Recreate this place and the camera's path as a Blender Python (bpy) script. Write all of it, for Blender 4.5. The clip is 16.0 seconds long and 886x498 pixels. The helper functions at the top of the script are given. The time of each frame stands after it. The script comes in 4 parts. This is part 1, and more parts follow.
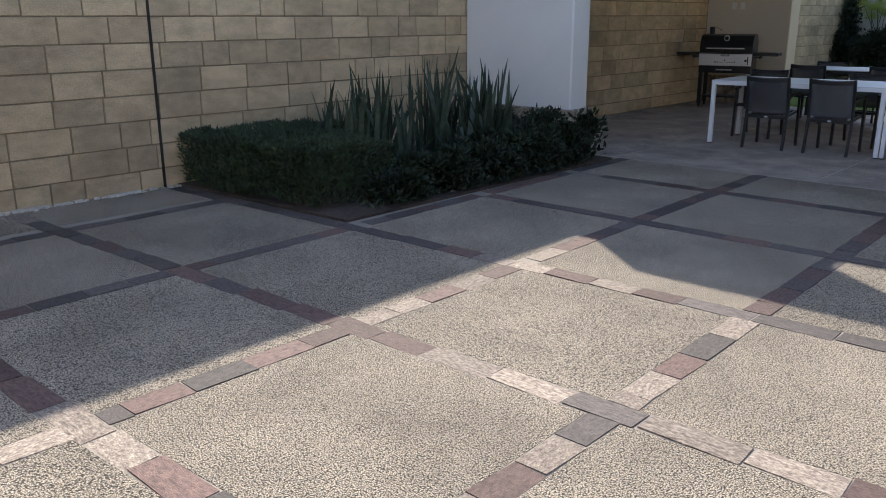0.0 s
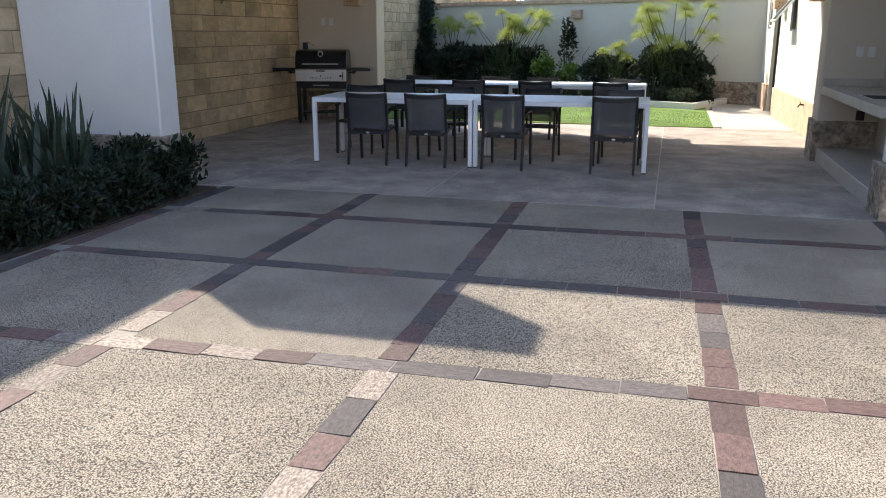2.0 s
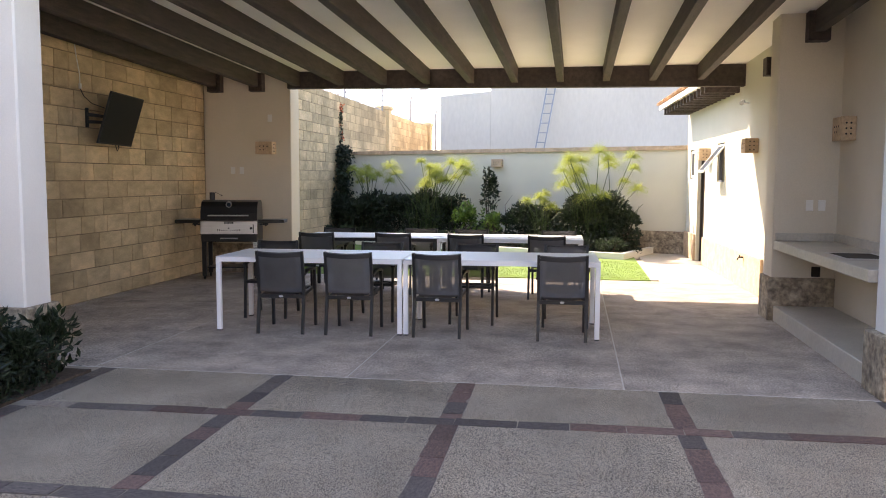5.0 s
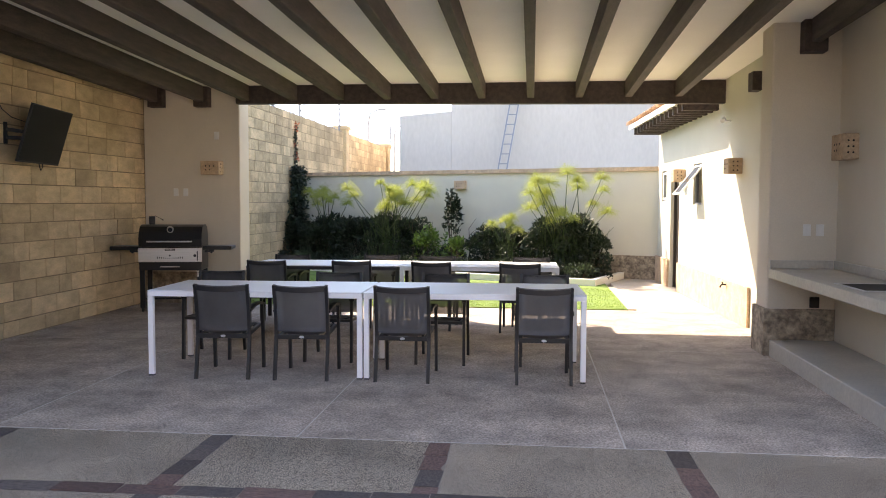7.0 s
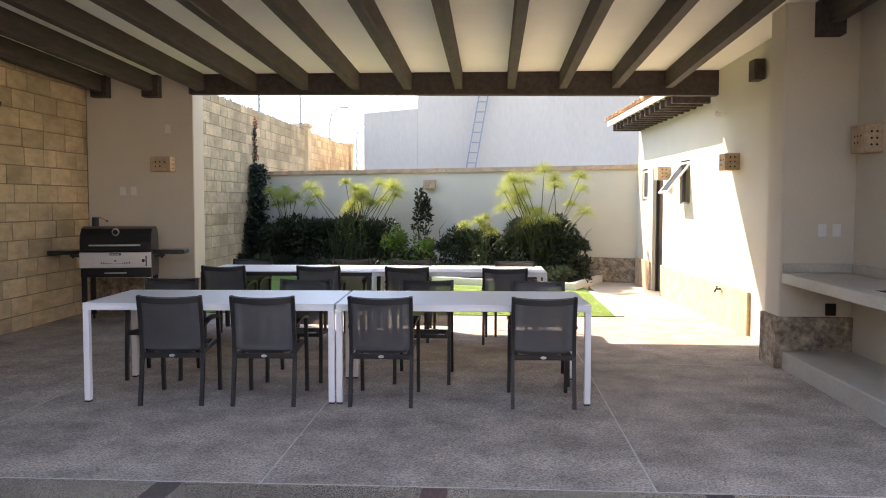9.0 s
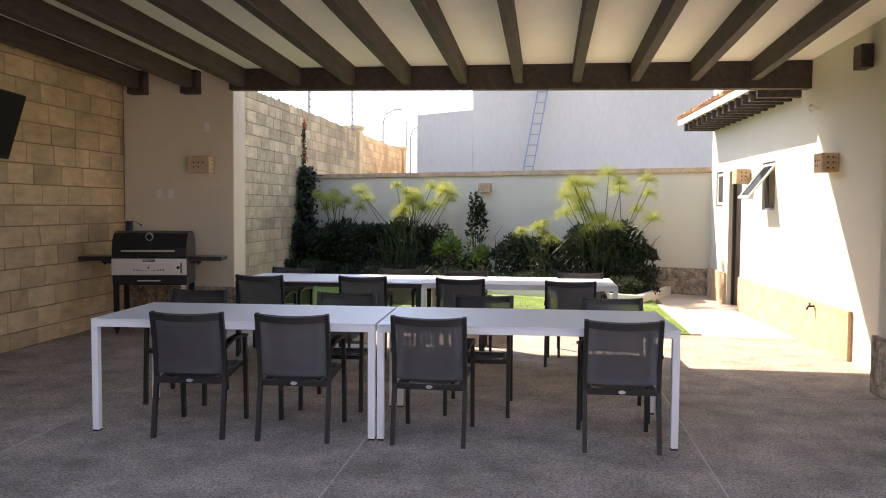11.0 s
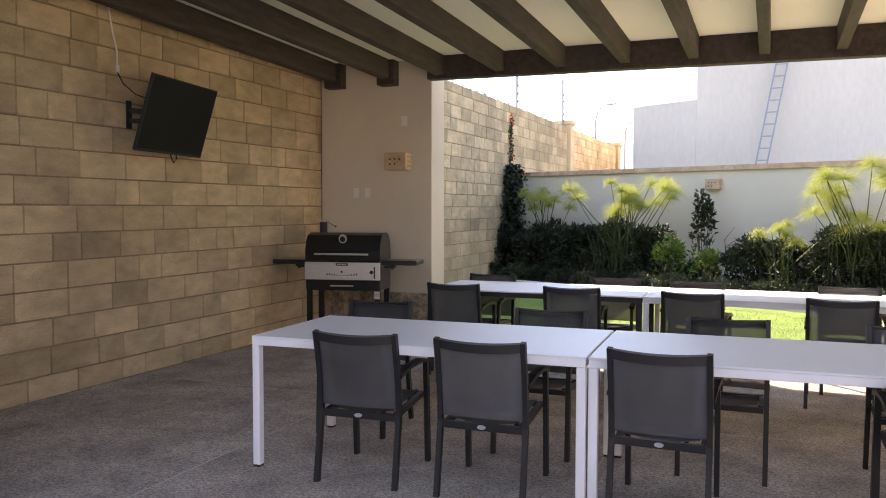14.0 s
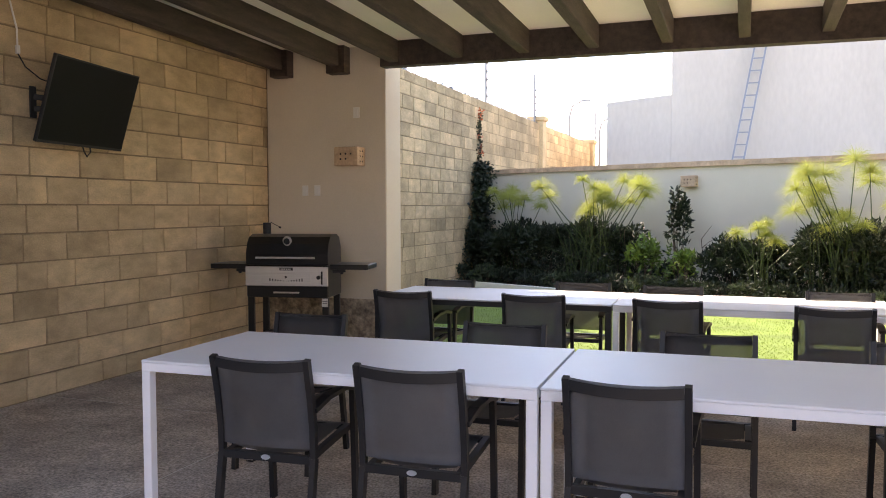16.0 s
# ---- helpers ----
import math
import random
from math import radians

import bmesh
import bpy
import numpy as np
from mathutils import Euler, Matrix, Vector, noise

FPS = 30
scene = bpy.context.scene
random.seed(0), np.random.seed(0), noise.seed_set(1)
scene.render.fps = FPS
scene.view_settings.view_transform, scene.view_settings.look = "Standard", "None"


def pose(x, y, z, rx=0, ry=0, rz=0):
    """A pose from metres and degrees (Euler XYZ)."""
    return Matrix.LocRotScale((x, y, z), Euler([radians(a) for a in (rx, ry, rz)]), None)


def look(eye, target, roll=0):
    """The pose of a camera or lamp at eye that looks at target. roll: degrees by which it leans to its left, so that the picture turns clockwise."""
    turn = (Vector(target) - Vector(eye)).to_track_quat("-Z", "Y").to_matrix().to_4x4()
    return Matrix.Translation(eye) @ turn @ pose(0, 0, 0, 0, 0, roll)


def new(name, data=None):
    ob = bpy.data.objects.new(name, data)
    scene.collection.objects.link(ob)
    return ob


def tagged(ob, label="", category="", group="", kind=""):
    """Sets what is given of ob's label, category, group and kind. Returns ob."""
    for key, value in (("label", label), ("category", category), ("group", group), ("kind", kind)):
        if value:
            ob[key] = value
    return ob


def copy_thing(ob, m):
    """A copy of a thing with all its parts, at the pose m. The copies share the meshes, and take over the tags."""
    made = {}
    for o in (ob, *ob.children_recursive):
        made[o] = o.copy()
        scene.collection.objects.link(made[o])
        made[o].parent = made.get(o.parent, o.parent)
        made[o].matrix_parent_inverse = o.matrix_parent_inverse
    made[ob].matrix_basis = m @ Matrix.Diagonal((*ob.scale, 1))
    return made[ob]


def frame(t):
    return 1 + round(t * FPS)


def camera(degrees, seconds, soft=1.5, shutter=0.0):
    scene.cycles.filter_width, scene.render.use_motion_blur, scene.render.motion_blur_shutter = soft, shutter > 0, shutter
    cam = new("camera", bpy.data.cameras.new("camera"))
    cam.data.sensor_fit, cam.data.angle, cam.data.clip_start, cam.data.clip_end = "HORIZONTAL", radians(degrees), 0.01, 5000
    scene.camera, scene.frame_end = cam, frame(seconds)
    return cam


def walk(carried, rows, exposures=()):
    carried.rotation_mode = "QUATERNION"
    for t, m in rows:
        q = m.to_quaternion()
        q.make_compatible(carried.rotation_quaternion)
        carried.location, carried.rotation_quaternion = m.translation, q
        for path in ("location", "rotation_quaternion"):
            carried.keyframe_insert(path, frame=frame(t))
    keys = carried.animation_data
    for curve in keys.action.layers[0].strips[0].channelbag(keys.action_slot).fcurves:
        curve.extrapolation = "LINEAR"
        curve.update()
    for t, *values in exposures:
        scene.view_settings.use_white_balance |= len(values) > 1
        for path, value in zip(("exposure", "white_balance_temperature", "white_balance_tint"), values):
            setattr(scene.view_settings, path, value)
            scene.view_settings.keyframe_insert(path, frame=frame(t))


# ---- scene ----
cam = camera(57.4, 16.0, soft=1.0)
PATH = [
    (0, (1.526, -7.78, 1.475), (0.221, -6.367, 0.926), -0.2),
    (0.5, (1.461, -7.585, 1.47), (0.411, -5.973, 0.922), -0.5),
    (1, (1.403, -7.421, 1.473), (0.536, -5.705, 0.924), -0.4),
    (1.5, (1.274, -7.262, 1.475), (0.604, -5.457, 0.933), -0.2),
    (2, (1.208, -7.115, 1.479), (0.694, -5.253, 0.962), 0.0),
    (2.5, (1.167, -6.894, 1.483), (0.716, -5.006, 1.001), 0.2),
    (3, (1.102, -6.677, 1.47), (0.675, -4.776, 1.018), 0.3),
    (3.5, (0.999, -6.495, 1.492), (0.599, -4.584, 1.061), 0.2),
    (4, (0.93, -6.322, 1.513), (0.564, -4.388, 1.155), 0.3),
    (4.5, (0.87, -6.136, 1.538), (0.526, -4.18, 1.3), 0.2),
    (5, (0.767, -5.967, 1.538), (0.446, -4.0, 1.365), 0.2),
    (5.2, (0.774, -5.877, 1.551), (0.454, -3.91, 1.389), 0.2),
    (7.5, (0.466, -4.844, 1.529), (0.282, -2.855, 1.413), 0.2),
    (8, (0.393, -4.609, 1.515), (0.233, -2.619, 1.399), 0.2),
    (8.5, (0.309, -4.392, 1.523), (0.177, -2.4, 1.409), 0.1),
    (8.7, (0.293, -4.324, 1.518), (0.173, -2.331, 1.403), 0.1),
    (10.8, (0.192, -3.407, 1.494), (0.021, -1.417, 1.396), 0.4),
    (11, (0.181, -3.322, 1.501), (-0.071, -1.34, 1.399), 0.4),
    (11.5, (0.118, -3.136, 1.503), (-0.324, -1.188, 1.4), 0.3),
    (12, (0.07, -2.977, 1.493), (-0.462, -1.052, 1.393), 0.3),
    (12.5, (0.061, -2.782, 1.498), (-0.563, -0.885, 1.399), 0.2),
    (13, (0.017, -2.574, 1.485), (-0.693, -0.707, 1.384), 0.2),
    (13.5, (-0.046, -2.364, 1.493), (-0.791, -0.511, 1.392), 0.1),
    (14, (-0.069, -2.17, 1.482), (-0.82, -0.32, 1.38), 0.1),
    (14.5, (-0.082, -1.943, 1.489), (-0.83, -0.091, 1.387), 0.0),
    (15, (-0.137, -1.771, 1.48), (-0.876, 0.084, 1.378), 0.0),
    (15.5, (-0.157, -1.6, 1.475), (-0.88, 0.262, 1.372), -0.1),
    (16, (-0.128, -1.396, 1.472), (-0.828, 0.474, 1.369), -0.1),
]
walk(cam, [(t, look(eye, target, roll)) for t, eye, target, roll in PATH],
     [(0, 1.38, 6450, 11), (1.5, 1.68, 6500, 11), (2.5, 1.8, 6450, 11), (3.5, 2.03, 6650, 12), (5, 2.5, 7650, 19), (8, 2.48, 7600, 18), (11, 2.18, 7700, 22), (12.5, 2.45, 7750, 23), (16, 2.54, 7950, 22)])

# ---- light ----
world = bpy.data.worlds.new("sky")
scene.world = world
world.use_nodes = True
wn = world.node_tree.nodes
sky = wn.new("ShaderNodeTexSky")
sky.sky_type = "NISHITA"
sky.sun_disc = False
sky.sun_elevation = radians(41)
sky.sun_rotation = radians(-51.6)
sky.altitude = 1800
sky.dust_density = 2.0
wn["Background"].inputs["Strength"].default_value = 0.15
world.node_tree.links.new(sky.outputs[0], wn["Background"].inputs["Color"])
sun = new("sun", bpy.data.lights.new("sun", "SUN"))
sun.data.energy = 2.9
sun.data.angle = radians(0.6)
sun.data.color = (1.0, 0.93, 0.82)
sun.matrix_world = look((-8.9, 7.06, 10.0), (0, 0, 0))


# ---- materials ----
def tint(c, k):
    return (min(1, c[0] * k), min(1, c[1] * k), min(1, c[2] * k), 1)


def material(name, c, rough=0.7, metal=0.0, var=0.25, fine=40.0, coarse=2.0, bump=0.15, depth=0.01, random_var=0.0, second=None,
             voronoi=0.0, stretch=(1, 1, 1), blot=None):
    """Base colour with grain at two scales, bump, and a change from piece to piece."""
    m = bpy.data.materials.new(name)
    m.use_nodes = True
    nt = m.node_tree
    n, l = nt.nodes, nt.links
    b = n["Principled BSDF"]
    b.inputs["Roughness"].default_value = rough
    b.inputs["Metallic"].default_value = metal
    tc = n.new("ShaderNodeTexCoord")
    info = n.new("ShaderNodeObjectInfo")
    shift = n.new("ShaderNodeVectorMath")
    shift.operation = "MULTIPLY_ADD"
    l.new(info.outputs["Random"], shift.inputs[0])
    shift.inputs[1].default_value = (37.0, 19.0, 53.0)
    l.new(tc.outputs["Object"], shift.inputs[2])
    mp = n.new("ShaderNodeMapping")
    mp.inputs["Scale"].default_value = stretch
    l.new(shift.outputs[0], mp.inputs["Vector"])
    n1 = n.new("ShaderNodeTexNoise")
    n1.inputs["Scale"].default_value = coarse
    n1.inputs["Detail"].default_value = 5
    n1.inputs["Roughness"].default_value = 0.6
    l.new(mp.outputs[0], n1.inputs["Vector"])
    if voronoi:
        n2 = n.new("ShaderNodeTexVoronoi")
        n2.inputs["Scale"].default_value = voronoi
        fine_out = n2.outputs["Distance"]
    else:
        n2 = n.new("ShaderNodeTexNoise")
        n2.inputs["Scale"].default_value = fine
        n2.inputs["Detail"].default_value = 3
        fine_out = n2.outputs[0]
    l.new(mp.outputs[0], n2.inputs["Vector"])
    r1 = n.new("ShaderNodeValToRGB")
    r1.color_ramp.elements[0].position = 0.3
    r1.color_ramp.elements[1].position = 0.7
    blot = var if blot is None else blot
    r1.color_ramp.elements[0].color = tint(c, 1 - blot)
    r1.color_ramp.elements[1].color = tint(c, 1 + blot)
    if second:
        r1.color_ramp.elements[0].color = (*second, 1)
    l.new(n1.outputs[0], r1.inputs[0])
    mix = n.new("ShaderNodeMix")
    mix.data_type, mix.blend_type = "RGBA", "MULTIPLY"
    mix.inputs["Factor"].default_value = 1
    r2 = n.new("ShaderNodeMapRange")
    r2.inputs["From Min"].default_value, r2.inputs["From Max"].default_value = (0.0, 0.75) if voronoi else (0.25, 0.75)
    lo, hi = (1 + var * 0.8, 1 - var * 1.6) if voronoi else (1 - var * 0.8, 1 + var * 0.8)
    r2.inputs["To Min"].default_value, r2.inputs["To Max"].default_value = lo, hi
    l.new(fine_out, r2.inputs["Value"])
    l.new(r1.outputs[0], mix.inputs["A"])
    l.new(r2.outputs[0], mix.inputs["B"])
    out = mix.outputs["Result"]
    if random_var:
        hs = n.new("ShaderNodeHueSaturation")
        mr = n.new("ShaderNodeMapRange")
        mr.inputs["To Min"].default_value, mr.inputs["To Max"].default_value = 1 - random_var, 1 + random_var
        geo = n.new("ShaderNodeNewGeometry")
        add = n.new("ShaderNodeMath")
        add.operation = "ADD"
        l.new(info.outputs["Random"], add.inputs[0])
        l.new(geo.outputs["Random Per Island"], add.inputs[1])
        fr = n.new("ShaderNodeMath")
        fr.operation = "FRACT"
        l.new(add.outputs[0], fr.inputs[0])
        l.new(fr.outputs[0], mr.inputs["Value"])
        l.new(mr.outputs[0], hs.inputs["Value"])
        l.new(out, hs.inputs["Color"])
        out = hs.outputs[0]
    l.new(out, b.inputs["Base Color"])
    if bump:
        bp = n.new("ShaderNodeBump")
        bp.inputs["Strength"].default_value = bump
        bp.inputs["Distance"].default_value = depth
        l.new(fine_out, bp.inputs["Height"])
        if voronoi:
            bp.invert = True
        l.new(bp.outputs[0], b.inputs["Normal"])
    return m


def thin(m, amount, see=0.0):
    """Lets light through a leaf or a mesh fabric."""
    n, l = m.node_tree.nodes, m.node_tree.links
    b, o = n["Principled BSDF"], n["Material Output"]
    tr = n.new("ShaderNodeBsdfTransparent" if see else "ShaderNodeBsdfTranslucent")
    if not see:
        l.new(b.inputs["Base Color"].links[0].from_socket, tr.inputs["Color"])
    mx = n.new("ShaderNodeMixShader")
    mx.inputs[0].default_value = amount
    l.new(b.outputs[0], mx.inputs[1])
    l.new(tr.outputs[0], mx.inputs[2])
    l.new(mx.outputs[0], o.inputs["Surface"])


M = {}
M["block"] = material("sandstone_block", (0.56, 0.42, 0.25), 0.92, var=0.2, fine=34, coarse=1.8, bump=0.75, depth=0.014, random_var=0.2)
nt = M["block"].node_tree
geo = nt.nodes.new("ShaderNodeNewGeometry")
stain = nt.nodes.new("ShaderNodeTexNoise")
stain.inputs["Scale"].default_value, stain.inputs["Detail"].default_value = 0.9, 6
nt.links.new(geo.outputs["Position"], stain.inputs["Vector"])
span = nt.nodes.new("ShaderNodeMapRange")
span.inputs["From Min"].default_value, span.inputs["From Max"].default_value = 0.36, 0.56
span.inputs["To Min"].default_value, span.inputs["To Max"].default_value = 0.8, 1.06
nt.links.new(stain.outputs[0], span.inputs["Value"])
soiled = nt.nodes.new("ShaderNodeMix")
soiled.data_type, soiled.blend_type = "RGBA", "MULTIPLY"
soiled.inputs["Factor"].default_value = 1
clean = nt.nodes["Principled BSDF"].inputs["Base Color"]
nt.links.new(clean.links[0].from_socket, soiled.inputs["A"])
nt.links.new(span.outputs[0], soiled.inputs["B"])
nt.links.new(soiled.outputs["Result"], clean)
M["mortar"] = material("mortar", (0.27, 0.2, 0.12), 0.95, var=0.25, fine=45, bump=0.4)
M["plaster"] = material("white_plaster", (0.78, 0.76, 0.71), 0.9, var=0.035, fine=90, coarse=1.2, bump=0.12, depth=0.004)
M["cream"] = material("cream_plaster", (0.62, 0.59, 0.48), 0.9, var=0.04, fine=80, coarse=1.0, bump=0.14, depth=0.004)
M["beige"] = material("beige_plaster", (0.64, 0.57, 0.455), 0.9, var=0.06, fine=80, coarse=0.9, bump=0.14, depth=0.004)
M["ceiling"] = material("ceiling_plaster", (0.87, 0.84, 0.77), 0.9, var=0.03, fine=60, coarse=1.5, bump=0.1, depth=0.003)
M["wood"] = material("dark_stained_wood", (0.052, 0.038, 0.031), 0.7, var=0.45, fine=30, coarse=3, bump=0.15, stretch=(6, 1, 6))
M["aggregate"] = material("washed_aggregate", (0.6, 0.505, 0.385), 0.9, blot=0.26, var=0.56, coarse=1.3, bump=0.9, depth=0.012, voronoi=150, random_var=0.06)
M["concrete"] = material("stamped_concrete", (0.37, 0.31, 0.256), 0.85, blot=0.34, var=0.8, fine=72, coarse=2.6, bump=0.6, depth=0.006, random_var=0.04)
M["concrete_path"] = material("pale_concrete", (0.5, 0.43, 0.34), 0.85, var=0.14, fine=50, coarse=1.3, bump=0.25, depth=0.006)
M["stone_red"] = material("red_slate", (0.125, 0.074, 0.061), 0.75, var=0.45, fine=35, coarse=9, bump=0.5, depth=0.008, random_var=0.35)
M["stone_grey"] = material("grey_slate", (0.092, 0.075, 0.067), 0.75, var=0.45, fine=35, coarse=9, bump=0.5, depth=0.008, random_var=0.35)
# mottled slate of the sunlit corner, its paleness partly sunlight put into the colour
M["stone_pale"] = material("worn_sunlit_slate", (0.3, 0.25, 0.195), 0.85, var=0.4, fine=22, coarse=11, bump=0.5, depth=0.006, random_var=0.25, second=(0.13, 0.095, 0.08))
M["grout"] = material("grout", (0.3, 0.26, 0.21), 0.95, var=0.2)
M["joint"] = material("pale_joint", (0.56, 0.52, 0.45), 0.9, var=0.15)
M["rough_stone"] = material("rough_stone", (0.34, 0.28, 0.2), 0.9, var=0.5, fine=25, coarse=8, bump=0.9, depth=0.03, second=(0.12, 0.09, 0.07))
M["earth"] = material("earth", (0.06, 0.042, 0.03), 0.95, var=0.5, fine=40, bump=0.8, depth=0.02)
M["ground"] = material("dry_ground", (0.3, 0.25, 0.18), 0.95, var=0.3, fine=8, coarse=0.3, bump=0.3)
M["grass"] = material("grass_base", (0.125, 0.2, 0.032), 0.9, var=0.3, fine=60, bump=0.3)
M["blade"] = material("grass_blade", (0.165, 0.255, 0.042), 0.6, var=0.15, random_var=0.16, bump=0)
M["table"] = material("white_powder_coat", (0.8, 0.81, 0.83), 0.38, var=0.015, fine=200, bump=0.03)
M["frame"] = material("charcoal_aluminium", (0.012, 0.012, 0.0135), 0.5, metal=0.1, var=0.1, fine=150, bump=0.03)
M["sling"] = material("grey_mesh_fabric", (0.125, 0.122, 0.124), 0.85, var=0.12, fine=300, coarse=4, bump=0.25, depth=0.002)
M["badge"] = material("silver_badge", (0.62, 0.66, 0.7), 0.3, metal=0.7, var=0.05)
M["black"] = material("black_enamel", (0.012, 0.012, 0.013), 0.28, var=0.2, fine=90, bump=0.03)
M["matt_black"] = material("matt_black", (0.016, 0.016, 0.017), 0.6, var=0.2, bump=0.05)
M["steel"] = material("brushed_steel", (0.66, 0.65, 0.63), 0.45, metal=0.85, var=0.06, fine=60, stretch=(1, 1, 30), bump=0.04)
M["screen"] = material("dark_screen", (0.008, 0.008, 0.009), 0.42, var=0.1, bump=0)
M["screen"].node_tree.nodes["Principled BSDF"].inputs["Specular IOR Level"].default_value = 0.12
M["plastic"] = material("white_plastic", (0.75, 0.74, 0.7), 0.4, var=0.02, bump=0)
M["tan_stone"] = material("tan_stone", (0.5, 0.36, 0.235), 0.9, var=0.22, fine=35, coarse=6, bump=0.5, depth=0.008)
M["hole"] = material("dark_hole", (0.03, 0.022, 0.016), 0.9, var=0.2, bump=0)
M["grey_wall"] = material("grey_render", (0.5, 0.465, 0.42), 0.92, var=0.07, fine=12, coarse=0.5, bump=0.2, stretch=(1, 1, 0.35))
M["alu"] = material("blue_grey_aluminium", (0.2, 0.215, 0.25), 0.4, metal=0.5, var=0.06)
M["tile"] = material("clay_tile", (0.5, 0.36, 0.25), 0.85, var=0.3, random_var=0.25)
M["counter"] = material("polished_concrete", (0.48, 0.44, 0.37), 0.45, var=0.12, fine=40, coarse=2)
M["door"] = material("dark_door", (0.03, 0.024, 0.02), 0.4, var=0.3, stretch=(5, 5, 1))
M["glass"] = material("dark_glass", (0.03, 0.035, 0.04), 0.05, var=0.1, bump=0)
M["leaf_dark"] = material("dark_leaf", (0.014, 0.026, 0.01), 0.5, var=0.3, random_var=0.45, bump=0)
M["leaf_hedge"] = material("hedge_needle", (0.045, 0.068, 0.03), 0.6, var=0.3, random_var=0.5, bump=0)
M["leaf_light"] = material("light_leaf", (0.11, 0.185, 0.035), 0.5, var=0.25, random_var=0.35, bump=0)
M["sword"] = material("sword_leaf", (0.055, 0.078, 0.048), 0.5, var=0.35, fine=20, coarse=5, random_var=0.35, bump=0)
M["papyrus"] = material("papyrus_ray", (0.34, 0.38, 0.085), 0.6, var=0.2, random_var=0.35, bump=0)
M["stem"] = material("green_stem", (0.05, 0.08, 0.026), 0.55, var=0.25, random_var=0.3, bump=0)
M["flower"] = material("orange_flower", (0.6, 0.12, 0.04), 0.6, var=0.25, bump=0)
M["pale_flower"] = material("pale_flower", (0.7, 0.66, 0.62), 0.6, var=0.1, bump=0)
M["bark"] = material("bark", (0.09, 0.065, 0.045), 0.9, var=0.4)
M["wire"] = material("fence_wire", (0.25, 0.25, 0.26), 0.4, metal=0.8, var=0.1, bump=0)

for key in ("blade", "leaf_dark", "leaf_hedge", "leaf_light", "papyrus", "stem", "sword"):
    thin(M[key], 0.45 if key == "papyrus" else (0.18 if key in ("leaf_dark", "leaf_hedge") else 0.32))
thin(M["sling"], 0.1, 1.0)


# ---- building helpers ----
def add_box(bm, x0, x1, y0, y1, z0, z1, bevel=0.0):
    v = [bm.verts.new(p) for p in ((x0, y0, z0), (x1, y0, z0), (x1, y1, z0), (x0, y1, z0), (x0, y0, z1), (x1, y0, z1), (x1, y1, z1), (x0, y1, z1))]
    f = [bm.faces.new([v[i] for i in q]) for q in ((3, 2, 1, 0), (4, 5, 6, 7), (0, 1, 5, 4), (1, 2, 6, 5), (2, 3, 7, 6), (3, 0, 4, 7))]
    if bevel:
        edges = list({e for q in f for e in q.edges})
        bmesh.ops.bevel(bm, geom=edges, offset=bevel, segments=1, affect="EDGES")
    return v


def add_bar(bm, p, q, w, d=None, up=(0, 0, 1)):
    """A bar of section w x d from p to q."""
    d = d or w
    p, q = Vector(p), Vector(q)
    a = (q - p).normalized()
    s = a.cross(Vector(up))
    if s.length < 1e-4:
        s = a.cross(Vector((0, 1, 0)))
    s.normalize()
    u = s.cross(a)
    ring = []
    for c in (p, q):
        ring.append([bm.verts.new(c + s * (i * w / 2) + u * (j * d / 2)) for i, j in ((-1, -1), (1, -1), (1, 1), (-1, 1))])
    for k in range(4):
        bm.faces.new((ring[0][k], ring[0][(k + 1) % 4], ring[1][(k + 1) % 4], ring[1][k]))
    bm.faces.new(ring[0][::-1])
    bm.faces.new(ring[1])


def add_tube(bm, points, radii, n=6):
    rings = []
    for i, p in enumerate(points):
        p = Vector(p)
        a = (Vector(points[min(i + 1, len(points) - 1)]) - Vector(points[max(i - 1, 0)])).normalized()
        s = a.cross(Vector((0.3, 0.9, 0.2)))
        s.normalize()
        u = s.cross(a)
        r = radii[i] if isinstance(radii, (list, tuple)) else radii
        rings.append([bm.verts.new(p + (s * math.cos(k * 2 * math.pi / n) + u * math.sin(k * 2 * math.pi / n)) * r) for k in range(n)])
    for i in range(len(rings) - 1):
        for k in range(n):
            bm.faces.new((rings[i][k], rings[i][(k + 1) % n], rings[i + 1][(k + 1) % n], rings[i + 1][k]))
    bm.faces.new(rings[0][::-1])
    bm.faces.new(rings[-1])


def add_leaf(bm, p, direction, length, width, up=None):
    d = Vector(direction).normalized()
    s = d.cross(Vector(up) if up else Vector((random.uniform(-1, 1), random.uniform(-1, 1), random.uniform(-1, 1))))
    if s.length < 1e-3:
        s = d.cross(Vector((1, 0, 0)))
    s.normalize()
    n = s.cross(d)
    p = Vector(p)
    a = bm.verts.new(p)
    b = bm.verts.new(p + d * length * 0.5 + s * width / 2 + n * length * 0.06)
    c = bm.verts.new(p + d * length)
    e = bm.verts.new(p + d * length * 0.5 - s * width / 2 + n * length * 0.06)
    bm.faces.new((a, b, c, e))


def finish(bm, name, mat):
    bmesh.ops.recalc_face_normals(bm, faces=bm.faces)
    me = bpy.data.meshes.new(name)
    bm.to_mesh(me)
    bm.free()
    me.materials.append(mat)
    return me


def part(name, bm, mat, parent=None, label="", smooth=False):
    me = finish(bm, name, mat)
    if smooth:
        me.shade_smooth()
    ob = new(name, me)
    if parent:
        ob.parent = parent
    if label:
        ob["label"] = label
    return ob


def boxes(name, mat, rows, parent=None, label="", bevel=0.0):
    bm = bmesh.new()
    for r in rows:
        add_box(bm, *r, bevel=bevel)
    return part(name, bm, mat, parent, label)


